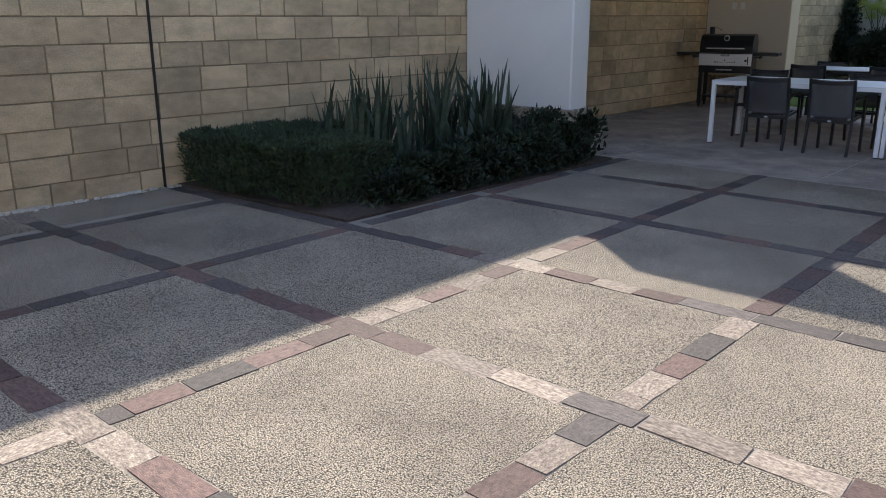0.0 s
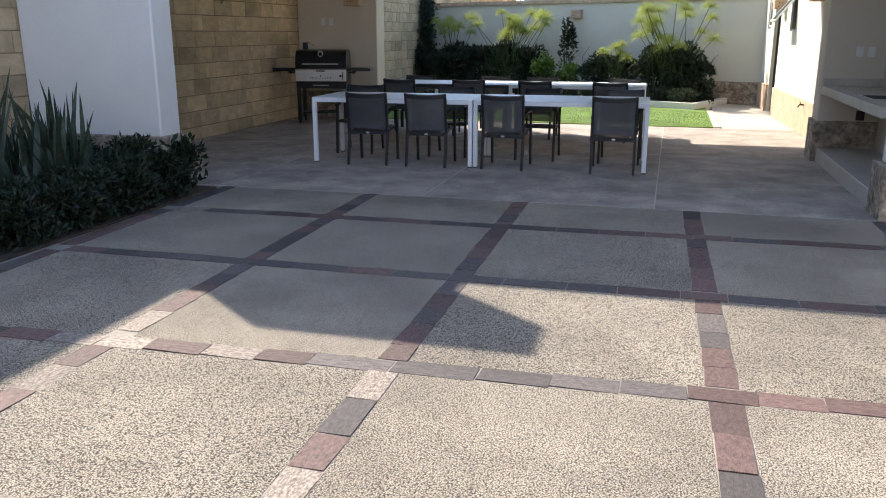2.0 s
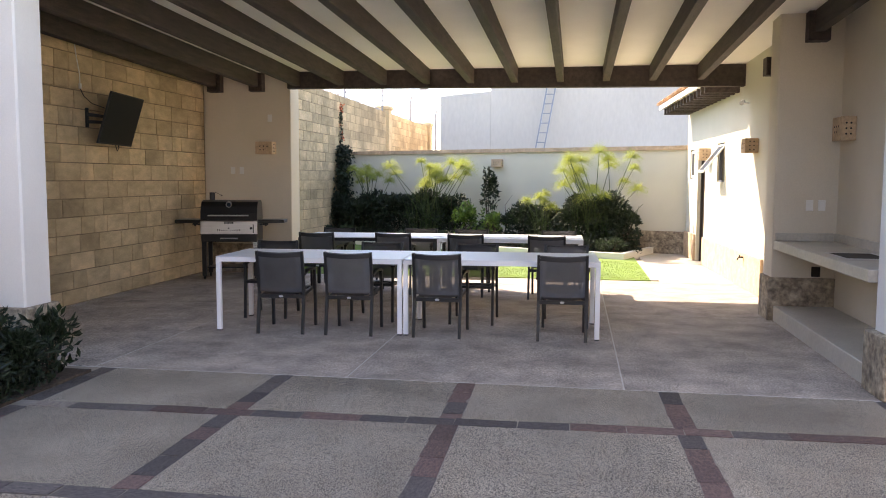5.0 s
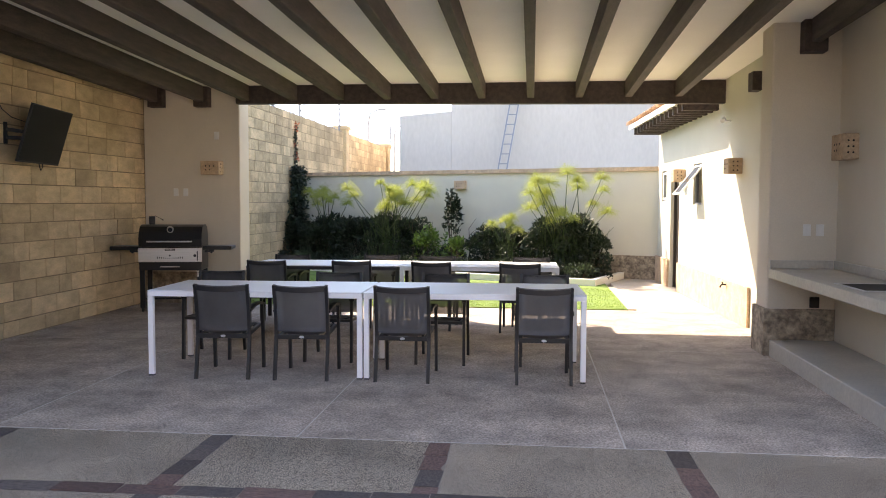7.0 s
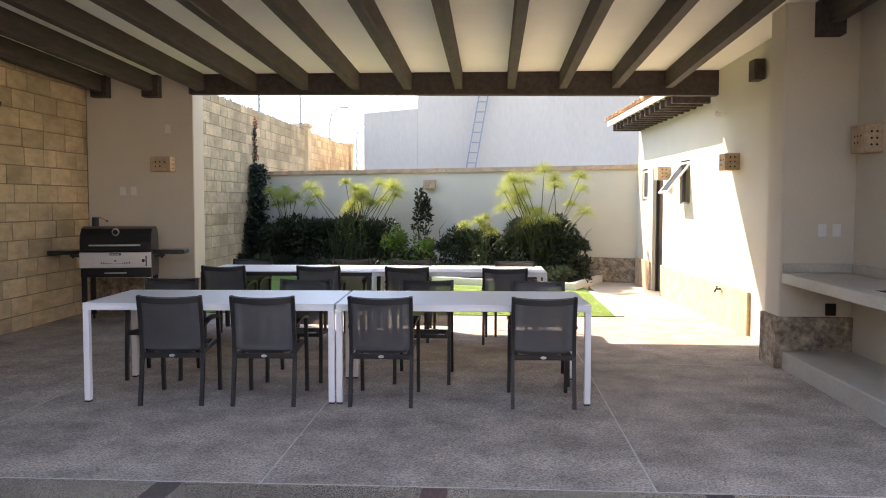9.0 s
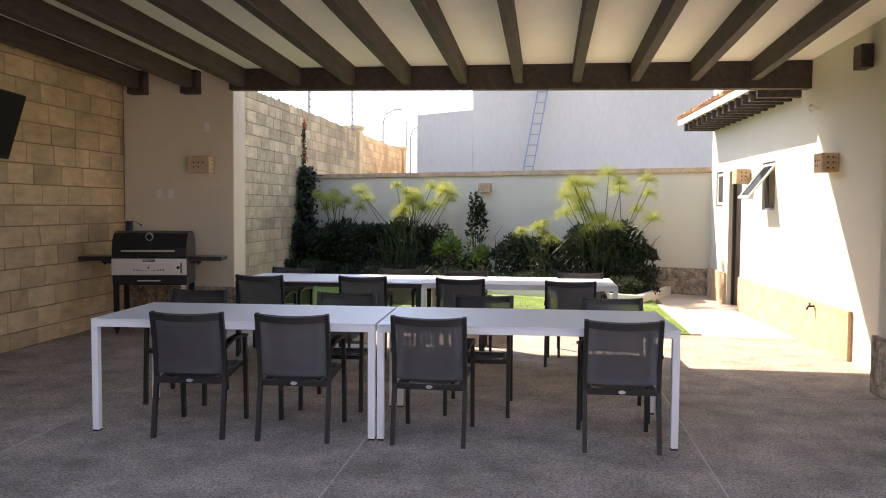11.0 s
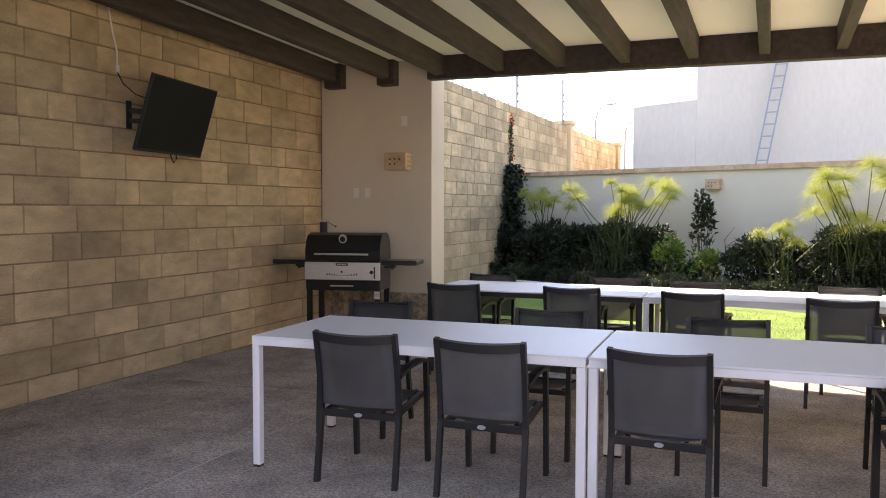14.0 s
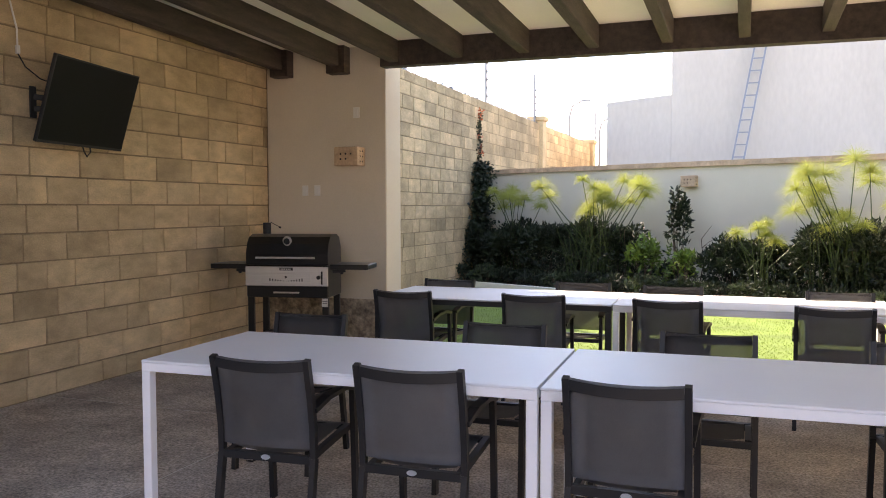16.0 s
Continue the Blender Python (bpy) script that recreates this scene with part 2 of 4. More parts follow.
def thing(name, label, category, group="", kind="", at=(0, 0, 0)):
    ob = new(name)
    ob.location = at
    ob.empty_display_size = 0.1
    return tagged(ob, label, category, group, kind)


def structure(name, mat, rows, label, category, bevel=0.0):
    return tagged(boxes(name, mat, rows, bevel=bevel), label, category, kind="structure")


# ---- ground and floors ----
COLS = (-4.45, -2.95, -1.46, -0.02, 1.45, 2.92)
ROWS = (-0.995, -2.43, -3.855, -5.235, -6.6, -8.12, -9.56)
SLANT = -0.018  # the strips run a little askew to the patio edge
SW = 0.068
XL = -5.24

structure("ground", M["ground"], [(-700, 700, -700, 700, -0.5, -0.16)], "dry earth ground reaching to the horizon", "ground")
paving = structure("paving", M["grout"], [(XL, 6.0, -12.0, -0.012, -0.16, -0.002)], "courtyard paving of washed aggregate and slate strips", "paving")
patio = structure("floor", M["joint"], [(XL, 3.6, -0.012, 6.57, -0.16, -0.0015)], "grey-brown concrete patio floor with saw-cut joints", "floor")
path = structure("pavement", M["concrete_path"], [(2.04, 3.4, 6.57, 12.0, -0.16, -0.002)], "pale concrete path beside the lawn", "path")


def build_slabs():
    for x0, x1 in ((XL, -3.09), (-3.09, -0.965), (-0.965, 1.145), (1.145, 3.6)):
        for y0, y1 in ((0.0, 3.4), (3.4, 6.57)):
            bm = bmesh.new()
            add_box(bm, x0 + 0.004, x1 - 0.004, y0 + 0.005, y1 - 0.004, -0.05, 0.0, 0.003)
            part("slab", bm, M["concrete"], patio)


build_slabs()


# ---- walls ----
WALL_T = 0.2
wall_front = structure("wall_west_court", M["mortar"], [(XL - WALL_T, XL - 0.012, -12.0, 0.27, -0.1, 4.2)], "tall sandstone block wall of the courtyard", "wall")
wall_patio = structure("wall_west_patio", M["mortar"], [(XL - WALL_T, XL - 0.012, 0.27, 6.9, -0.1, 3.75)], "sandstone block wall beside the patio", "wall")
GX = -5.2
wall_garden = structure("wall_west_garden", M["mortar"], [(GX - WALL_T, GX - 0.012, 6.9, 27.0, -0.1, 3.64)], "sandstone block garden wall with broken glass and fence wire on top", "wall")

pier = structure("wall_north_pier", M["beige"], [(XL, -3.76, 6.57, 6.96, 0.0, 3.25)], "beige plastered wall end behind the barbecue", "wall", 0.01)
structure("wall_base_pier", M["rough_stone"], [(XL, -3.74, 6.545, 6.98, 0.0, 0.47)], "rough stone base of the wall end", "wall base")

E = 3.0
# building on the east side, with door and window openings
HT = 3.43
DY0, DY1, DZ = 9.2, 9.92, 2.1
WY0, WY1, WZ0, WZ1 = 7.65, 8.2, 1.5, 2.14
HN = 11.08  # north end of the house
VY0, VY1 = 10.3, 10.76
structure("wall_east_house", M["cream"], [
    (E, E + 0.25, 3.71, WY0, 0.0, HT), (E, E + 0.25, WY0, WY1, 0.0, WZ0), (E, E + 0.25, WY0, WY1, WZ1, HT), (E, E + 0.25, WY1, DY0, 0.0, HT),
    (E, E + 0.25, DY0, DY1, DZ, HT), (E, E + 0.25, DY1, VY0, 0.0, HT), (E, E + 0.25, VY0, VY1, 0.0, 1.55), (E, E + 0.25, VY0, VY1, 2.12, HT),
    (E, E + 0.25, VY1, HN, 0.0, HT)], "cream plastered house wall in full sun", "wall")
structure("wall_house_room", M["beige"], [(E + 1.5, E + 1.6, 4.0, HN, 0, HT), (E + 0.25, E + 1.5, 4.0, 4.1, 0, HT), (E + 0.25, E + 1.5, HN - 0.1, HN, 0, HT),
                                          (E + 0.25, E + 1.5, 4.1, HN - 0.1, -0.05, 0.0)], "plain inner walls behind the openings", "wall")
structure("ceiling_house", M["ceiling"], [(E + 0.0, E + 1.6, 4.0, HN, HT, HT + 0.1)], "plain ceiling slab of the house", "ceiling")
structure("wall_base_east", M["tan_stone"], [(E - 0.04, E - 0.002, 5.11, DY0 - 0.05, 0, 0.5), (E - 0.04, E - 0.002, DY1 + 0.05, HN, 0, 0.5)], "tan stone base course of the house wall", "wall base", 0.004)

# kitchen recess on the east side
KX = 3.55
structure("wall_kitchen_pier", M["beige"], [(2.9, KX + 0.2, 3.315, 3.7, 0, HT)], "beige plastered pier at the end of the counter", "wall", 0.012)
structure("wall_kitchen_back", M["beige"], [(KX, KX + 0.2, -0.02, 3.315, 0, HT)], "beige plastered wall behind the counter", "wall")
structure("wall_base_kitchen", M["rough_stone"], [(2.865, KX, 3.285, 3.73, 0, 0.475)], "rough stone base of the pier", "wall base", 0.006)
structure("column_east", M["plaster"], [(2.95, KX - 0.003, 0.0, 0.33, 0, HT)], "white plastered square column", "column", 0.015)
structure("column_base_east", M["rough_stone"], [(2.89, KX - 0.002, -0.05, 0.38, 0, 0.45)], "rough stone column base", "column base", 0.01)
# these two walls are unseen, added to enclose the courtyard and reflect sunlight
structure("wall_east_court", M["grey_wall"], [(6.0, 6.2, -12, 0, -0.1, 3.3), (3.6, 6.2, -0.02, 0.2, -0.1, 3.3)], "unseen plain grey wall added to close the courtyard and bounce light", "wall")
structure("wall_south_court", M["grey_wall"], [(-5.6, 6.2, -12.2, -12.0, -0.1, 5.5)], "unseen plain grey wall added to close the courtyard and bounce light", "wall")

# white column on the west side
structure("column_west", M["plaster"], [(XL + 0.002, -3.68, -0.02, 0.32, 0, 3.449)], "wide white plastered column", "column", 0.015)
structure("column_base_west", M["rough_stone"], [(XL + 0.003, -3.63, -0.07, 0.37, 0, 0.47)], "rough stone column base", "column base", 0.012)
# unseen block, sized and placed to cast the stepped shadow on the paving
structure("parapet", M["plaster"], [(-4.56, -3.11, -0.57, -0.17, 3.601, 4.25)], "unseen parapet block above the column, placed for its cast shadow", "parapet")

# roof over the patio
PITCH = 0.03  # the roof rises towards the courtyard
roof = structure("ceiling", M["ceiling"], [(XL, 3.6, 0.08, 6.6, 3.21, 3.53)], "white plastered patio ceiling", "ceiling")
for v in roof.data.vertices:
    v.co.z += PITCH * (6.42 - v.co.y)
# unseen slab, added to close a sunlit gap between the shadows below
structure("roof_edge", M["plaster"], [(XL, -3.13, -0.57, 0.079, 3.45, 3.6)], "unseen white slab above the column, added to shade the paving", "roof edge")


def raised(vs):
    for v in vs:
        v.co.z += PITCH * (6.42 - v.co.y)


def rafter(x, y0, y1, block=None):
    """A rafter with eased lower edges; block: y of a wider bearing block at its wall end."""
    t = thing("rafter", "dark-stained wooden rafter under the white ceiling", "rafter", "rafters of the patio roof")
    bm = bmesh.new()
    raised(add_box(bm, x - 0.05, x + 0.05, y0, y1, 2.985, 3.208))
    bmesh.ops.bevel(bm, geom=[e for e in bm.edges if abs(e.verts[0].co.y - e.verts[1].co.y) > 1 and e.verts[0].co.z < 3.1], offset=0.008, segments=1, affect="EDGES")
    part("beam", bm, M["wood"], t)
    if block:
        bm = bmesh.new()
        raised(add_box(bm, x - 0.11, x + 0.11, block - 0.14, block, 2.9 if x > 0 else 2.92, 3.206))
        part("bearing_block", bm, M["wood"], t, "wide dark wooden bearing block")


for x in (-5.0, -4.295):
    rafter(x, 0.1, 6.42, 6.568)
for x in (-3.6, -2.885, -2.196, -1.514, -0.831, -0.165, 0.515, 1.186, 1.858, 2.538):
    rafter(x, 0.1, 6.42)
rafter(3.26, 0.1, 3.16, 3.313)

t = thing("crossbeam", "dark-stained wooden crossbeam at the garden side", "beam")
bm = bmesh.new()
vs = add_box(bm, -3.758, 3.165, 6.422, 6.568, 2.95, 3.207)
for v in vs:
    if v.co.z < 3.1 and v.co.x > 0:
        v.co.z = 2.89
part("beam", bm, M["wood"], t)

t = thing("corbel", "small dark wooden corbel on the house wall", "corbel")
bm = bmesh.new()
add_box(bm, 3.08, 3.195, 4.75, 4.95, 2.84, 3.06, 0.004)
part("block", bm, M["wood"], t)

# back garden wall, askew to the patio
BA, BB = Vector((2.98, 11.2, 0)), Vector((-5.2, 14.6, 0))
BD = (BB - BA).normalized()
BN = Vector((-BD.y, BD.x, 0))
BN = BN if BN.y < 0 else -BN


def along(d, out, z):
    """A point d metres along the garden wall from its east end, out metres in front of it."""
    return BA + BD * d + BN * out + Vector((0, 0, z))


def wall_box(bm, d0, d1, o0, o1, z0, z1):
    vs = add_box(bm, d0, d1, o0, o1, z0, z1)
    for v in vs:
        v.co = along(v.co.x, v.co.y, v.co.z)


BL = (BB - BA).length
bm = bmesh.new()
wall_box(bm, -0.3, BL + 0.2, -0.2, 0.0, -0.1, 2.14)
tagged(part("wall_north", bm, M["cream"]), "cream plastered garden wall behind the plants", "wall", kind="structure")
bm = bmesh.new()
wall_box(bm, -0.02, BL, -0.24, 0.05, 2.142, 2.23)
tagged(part("wall_coping", bm, M["tan_stone"]), "weathered stone coping on the garden wall", "coping", kind="structure")
bm = bmesh.new()
wall_box(bm, 0.0, 1.35, 0.0, 0.03, 0.0, 0.47)
tagged(part("wall_base_north", bm, M["rough_stone"]), "rough stone base of the garden wall", "wall base", kind="structure")
CURB = 1.75
bm = bmesh.new()
wall_box(bm, 0.72, BL + 0.5, CURB, CURB + 0.1, -0.1, 0.13)
wall_box(bm, 0.62, 0.72, 0.0, CURB + 0.1, -0.1, 0.13)
tagged(part("planter_curb", bm, M["plaster"]), "white kerb round the garden bed", "kerb", kind="structure")
bm = bmesh.new()
wall_box(bm, 0.72, BL + 0.3, 0.0, CURB, -0.1, 0.07)
tagged(part("garden_soil", bm, M["earth"]), "dark earth of the garden bed", "soil", kind="structure")
structure("lawn", M["grass"], [(GX, 1.92, 6.57, 14.0, -0.16, 0.012)], "green lawn in front of the garden bed", "lawn")
structure("lawn_kerb", M["concrete_path"], [(1.92, 2.04, 6.57, 9.6, -0.16, 0.02)], "pale concrete kerb of the lawn", "kerb", 0.005)


# ---- tables and chairs ----
def table(x, y, w, d, turn, group, frame_mat="table", label="white powder-coated metal table with square legs"):
    t = thing("dining_table", label, "table", group, at=(x, y, 0))
    t.rotation_euler = (0, 0, radians(turn))
    w, d = w / 2, d / 2
    bm = bmesh.new()
    add_box(bm, -w, w, -d, d, 0.743, 0.755, 0.003)
    part("tabletop", bm, M["table"], t)
    for s in (-1, 1):
        bm = bmesh.new()
        add_box(bm, -w + 0.001, w - 0.001, s * d - (0.045 if s > 0 else -0.001), s * d + (0.045 if s < 0 else -0.001), 0.702, 0.742, 0.002)
        part("apron", bm, M[frame_mat], t)
        bm = bmesh.new()
        add_box(bm, s * w - (0.045 if s > 0 else -0.001), s * w + (0.045 if s < 0 else -0.001), -d + 0.046, d - 0.046, 0.702, 0.742, 0.002)
        part("apron", bm, M[frame_mat], t)
    for sx in (-1, 1):
        for sy in (-1, 1):
            bm = bmesh.new()
            cx, cy = sx * (w - 0.024), sy * (d - 0.024)
            add_box(bm, cx - 0.023, cx + 0.023, cy - 0.023, cy + 0.023, 0.012, 0.7015, 0.003)
            leg = part("leg", bm, M[frame_mat], t)
            bm = bmesh.new()
            add_box(bm, cx - 0.021, cx + 0.021, cy - 0.021, cy + 0.021, 0.0, 0.0115)
            part("foot", bm, M["matt_black"], leg, "black plastic foot")
    return t


def sweep(bm, pts, w, d, up=(0, 0, 1)):
    """One bent bar of section w x d through the points."""
    rings = []
    for i, p in enumerate(pts):
        p = Vector(p)
        a = (Vector(pts[min(i + 1, len(pts) - 1)]) - Vector(pts[max(i - 1, 0)])).normalized()
        q = a.cross(Vector(up)).normalized()
        u = q.cross(a)
        rings.append([bm.verts.new(p + q * (m * w / 2) + u * (n * d / 2)) for m, n in ((-1, -1), (1, -1), (1, 1), (-1, 1))])
    for r0, r1 in zip(rings, rings[1:]):
        for k in range(4):
            bm.faces.new((r0[k], r0[(k + 1) % 4], r1[(k + 1) % 4], r1[k]))
    bm.faces.new(rings[0][::-1])
    bm.faces.new(rings[-1])


def chair():
    """Stacking armchair; it faces +y, its back towards -y."""
    t = thing("garden_chair", "charcoal aluminium armchair with grey mesh seat and back", "chair", "chairs at the tables")
    h = 0.226
    for s in (-1, 1):
        x = s * h
        bm = bmesh.new()
        sweep(bm, [(x, -0.26, 0.0), (x, -0.225, 0.2), (x, -0.195, 0.37)], 0.026, 0.036, (0, 1, 0))
        part("rear_leg", bm, M["frame"], t)
        bm = bmesh.new()
        sweep(bm, [(x, -0.195, 0.371), (x, -0.2, 0.5), (x, -0.222, 0.64), (x, -0.262, 0.812)], 0.026, 0.032, (0, 1, 0))
        part("back_post", bm, M["frame"], t)
        bm = bmesh.new()
        sweep(bm, [(x, 0.27, 0.0), (x, 0.25, 0.4), (x, 0.235, 0.585)], 0.026, 0.036, (0, 1, 0))
        part("front_leg", bm, M["frame"], t)
        bm = bmesh.new()
        sweep(bm, [(x, -0.212, 0.585), (x, -0.06, 0.612), (x, 0.12, 0.615), (x, 0.25, 0.59)], 0.045, 0.02)
        part("armrest", bm, M["frame"], t)
        bm = bmesh.new()
        add_bar(bm, (s * (h - 0.028), -0.18, 0.365), (s * (h - 0.028), 0.235, 0.4), 0.028, 0.03)
        part("side_rail", bm, M["frame"], t)
    bm = bmesh.new()
    add_bar(bm, (-h + 0.014, -0.2, 0.365), (h - 0.014, -0.2, 0.365), 0.026, 0.036)
    part("rear_rail", bm, M["frame"], t)
    bm = bmesh.new()
    add_bar(bm, (-h + 0.014, 0.252, 0.395), (h - 0.014, 0.252, 0.395), 0.026, 0.028)
    part("front_rail", bm, M["frame"], t)
    bm = bmesh.new()
    grid = []
    for i in range(7):
        y = -0.165 + i * 0.405 / 6
        grid.append([bm.verts.new((-h + 0.045 + j * (2 * h - 0.09) / 6, y, 0.392 + 0.03 * i / 6 - 0.018 * (1 - ((j - 3) / 3) ** 2))) for j in range(7)])
    for i in range(6):
        for j in range(6):
            bm.faces.new((grid[i][j], grid[i][j + 1], grid[i + 1][j + 1], grid[i + 1][j]))
    bmesh.ops.solidify(bm, geom=bm.faces[:], thickness=0.003)
    part("seat", bm, M["sling"], t, smooth=True)
    bm = bmesh.new()
    grid = []
    for i in range(9):
        k = i / 8
        z = 0.412 + 0.39 * k
        y = -0.202 - 0.058 * k ** 1.7
        grid.append([bm.verts.new((-h + 0.0135 + j * (2 * h - 0.027) / 6, y - 0.02 * (1 - ((j - 3) / 3) ** 2), z + (0.01 * (((j - 3) / 3) ** 2) if i == 8 else 0))) for j in range(7)])
    for i in range(8):
        for j in range(6):
            bm.faces.new((grid[i][j], grid[i][j + 1], grid[i + 1][j + 1], grid[i + 1][j]))
    bmesh.ops.solidify(bm, geom=bm.faces[:], thickness=0.003)
    part("backrest", bm, M["sling"], t, smooth=True)
    bm = bmesh.new()
    sweep(bm, [(-h + 0.015 + j * (2 * h - 0.03) / 8, -0.262 - 0.022 * (1 - ((j - 4) / 4) ** 2), 0.772 + 0.012 * ((j - 4) / 4) ** 2) for j in range(9)], 0.014, 0.042)
    part("top_rail", bm, M["frame"], t, "dark top rail")
    bm = bmesh.new()
    for k in range(14):
        a = 2 * math.pi * k / 14
        bm.verts.new((0.022 * math.cos(a), -0.2195, 0.366 + 0.011 * math.sin(a)))
    f = bm.faces.new(bm.verts[:])
    r = bmesh.ops.extrude_face_region(bm, geom=[f])
    for v in r["geom"]:
        if isinstance(v, bmesh.types.BMVert):
            v.co.y += 0.006
    part("badge", bm, M["badge"], t, "oval silver badge")
    for ob in t.children:
        for v in ob.data.vertices:
            v.co.z *= 1.013
    return t


table(-1.86, 2.15, 1.9, 0.93, 2.0, "white tables")
table(0.05, 2.22, 1.9, 0.93, 2.0, "white tables")
table(-2.0, 5.0, 1.9, 0.9, 1.0, "white tables", "frame", "pale table top on a charcoal metal frame")
table(-0.085, 5.03, 1.915, 0.9, 1.0, "white tables")
first = chair()
SEATS = [(-2.115, 1.845, 4), (-1.417, 1.868, 2), (-0.534, 1.898, -1), (0.652, 1.935, 2),
         (-2.6, 2.69, 184), (-1.38, 2.69, 181), (-0.3, 2.69, 180), (0.68, 2.69, 180),
         (-2.645, 4.65, 2), (-1.625, 4.73, 4), (-0.615, 4.67, -4), (0.43, 4.58, -3),
         (-2.63, 5.21, 180), (-1.43, 5.3, 181), (-0.69, 5.2, 178), (0.55, 5.14, 180)]
for i, (x, y, r) in enumerate(SEATS):
    m = pose(x, y, 0, 0, 0, r)
    if i == 0:
        first.matrix_basis = m
    else:
        copy_thing(first, m)


# ---- barbecue ----
def barbecue(x, y):
    """x: middle, y: front face."""
    t = thing("barbecue", "black charcoal barbecue with steel front and side shelves", "barbecue", at=(x, y, 0))
    w = 0.46
    bm = bmesh.new()
    add_box(bm, -w, w, 0.01, 0.52, 0.58, 0.905, 0.008)
    part("body", bm, M["black"], t)
    # hood: rounded front and back
    bm = bmesh.new()
    prof = [(0.0, 0.912), (-0.005, 1.02), (0.03, 1.12), (0.1, 1.19), (0.2, 1.215), (0.34, 1.215), (0.44, 1.18), (0.51, 1.08), (0.52, 0.912)]
    ends = [[bm.verts.new((s * w, p[0], p[1])) for p in prof] for s in (-1, 1)]
    for i in range(len(prof)):
        j = (i + 1) % len(prof)
        bm.faces.new((ends[0][i], ends[0][j], ends[1][j], ends[1][i]))
    bm.faces.new(ends[0][::-1])
    bm.faces.new(ends[1])
    hood = part("hood", bm, M["black"], t)
    bm = bmesh.new()
    add_tube(bm, [(-0.33, -0.055, 0.985), (0.33, -0.055, 0.985)], 0.011, 8)
    for s in (-1, 1):
        add_bar(bm, (s * 0.31, -0.055, 0.985), (s * 0.31, 0.0, 0.985), 0.012)
    part("hood_handle", bm, M["steel"], hood, "steel bar handle")
    bm = bmesh.new()
    add_tube(bm, [(0.0, 0.035, 1.155), (0.0, 0.01, 1.148)], 0.048, 16)
    gauge = part("thermometer", bm, M["steel"], hood, "round steel thermometer")
    bm = bmesh.new()
    add_tube(bm, [(0.0, 0.0095, 1.1475), (0.0, 0.006, 1.1465)], 0.034, 16)
    part("gauge_face", bm, M["glass"], t, "dark gauge face")
    bm = bmesh.new()
    add_box(bm, -w - 0.002, w + 0.002, -0.02, 0.009, 0.7, 0.895, 0.004)
    front = part("front_panel", bm, M["steel"], t, "brushed steel front panel")
    bm = bmesh.new()
    add_box(bm, -0.28, 0.28, -0.028, -0.0205, 0.722, 0.828, 0.003)
    hatch = part("ash_door", bm, M["steel"], front)
    bm = bmesh.new()
    for i in range(13):
        k = abs(i - 6) / 6
        add_box(bm, -0.18 + i * 0.03 - 0.006, -0.18 + i * 0.03 + 0.006, -0.0305, -0.0285, 0.748, 0.752 + 0.024 * k)
    add_tube(bm, [(0.0, -0.029, 0.79), (0.0, -0.036, 0.79)], 0.012, 10)
    part("air_slots", bm, M["matt_black"], hatch, "row of black air slots")
    bm = bmesh.new()
    add_box(bm, -0.075, 0.075, -0.026, -0.0205, 0.857, 0.884, 0.002)
    plate = part("nameplate", bm, M["black"], front, "black nameplate")
    bm = bmesh.new()
    for i in range(6):
        add_box(bm, -0.06 + i * 0.02, -0.047 + i * 0.02, -0.0275, -0.0265, 0.865, 0.876)
    part("lettering_bars", bm, M["steel"], plate)
    bm = bmesh.new()
    add_tube(bm, [(0.365, -0.021, 0.79), (0.365, -0.05, 0.79)], 0.02, 12)
    part("knob", bm, M["matt_black"], front, "black knob")
    bm = bmesh.new()
    add_bar(bm, (0.4, -0.03, 0.72), (0.4, -0.03, 0.85), 0.014, 0.014)
    part("lever", bm, M["matt_black"], front, "black lever")
    bm = bmesh.new()
    add_tube(bm, [(-0.14, -0.035, 0.635), (0.14, -0.035, 0.635)], 0.009, 8)
    for s in (-1, 1):
        add_bar(bm, (s * 0.13, -0.035, 0.635), (s * 0.13, 0.012, 0.635), 0.01)
    part("drawer_handle", bm, M["steel"], t, "steel drawer handle")
    for s in (-1, 1):
        bm = bmesh.new()
        add_box(bm, min(s * (w + 0.01), s * (w + 0.43)), max(s * (w + 0.01), s * (w + 0.43)), 0.04, 0.46, 0.865, 0.915, 0.006)
        shelf = part("side_shelf", bm, M["black"], t)
        bm = bmesh.new()
        add_bar(bm, (s * (w + 0.02), 0.12, 0.84), (s * (w + 0.16), 0.12, 0.85), 0.02, 0.03)
        add_tube(bm, [(s * (w + 0.12), 0.11, 0.83), (s * (w + 0.12), 0.13, 0.83)], 0.018, 8)
        part("bracket", bm, M["matt_black"], shelf)
        for y2 in (0.045, 0.48):
            bm = bmesh.new()
            add_box(bm, s * (w - 0.04) - 0.035, s * (w - 0.04) + 0.035, y2 - 0.02, y2 + 0.02, 0.06 if y2 > 0.1 else 0.05, 0.5795, 0.003)
            leg = part("leg", bm, M["black"], t)
            bm = bmesh.new()
            add_tube(bm, [(s * (w - 0.04) - 0.012, y2, 0.03), (s * (w - 0.04) + 0.012, y2, 0.03)], 0.03, 12)
            part("wheel", bm, M["matt_black"], leg, "black castor")
    bm = bmesh.new()
    add_box(bm, -w + 0.08, w - 0.08, 0.06, 0.46, 0.17, 0.19, 0.003)
    part("lower_shelf", bm, M["black"], t)
    bm = bmesh.new()
    add_tube(bm, [(-0.33, 0.3, 1.2), (-0.33, 0.3, 1.33)], 0.045, 14)
    flue = part("chimney", bm, M["matt_black"], t, "short black chimney pipe")
    bm = bmesh.new()
    add_bar(bm, (-0.285, 0.3, 1.335), (-0.17, 0.27, 1.285), 0.006)
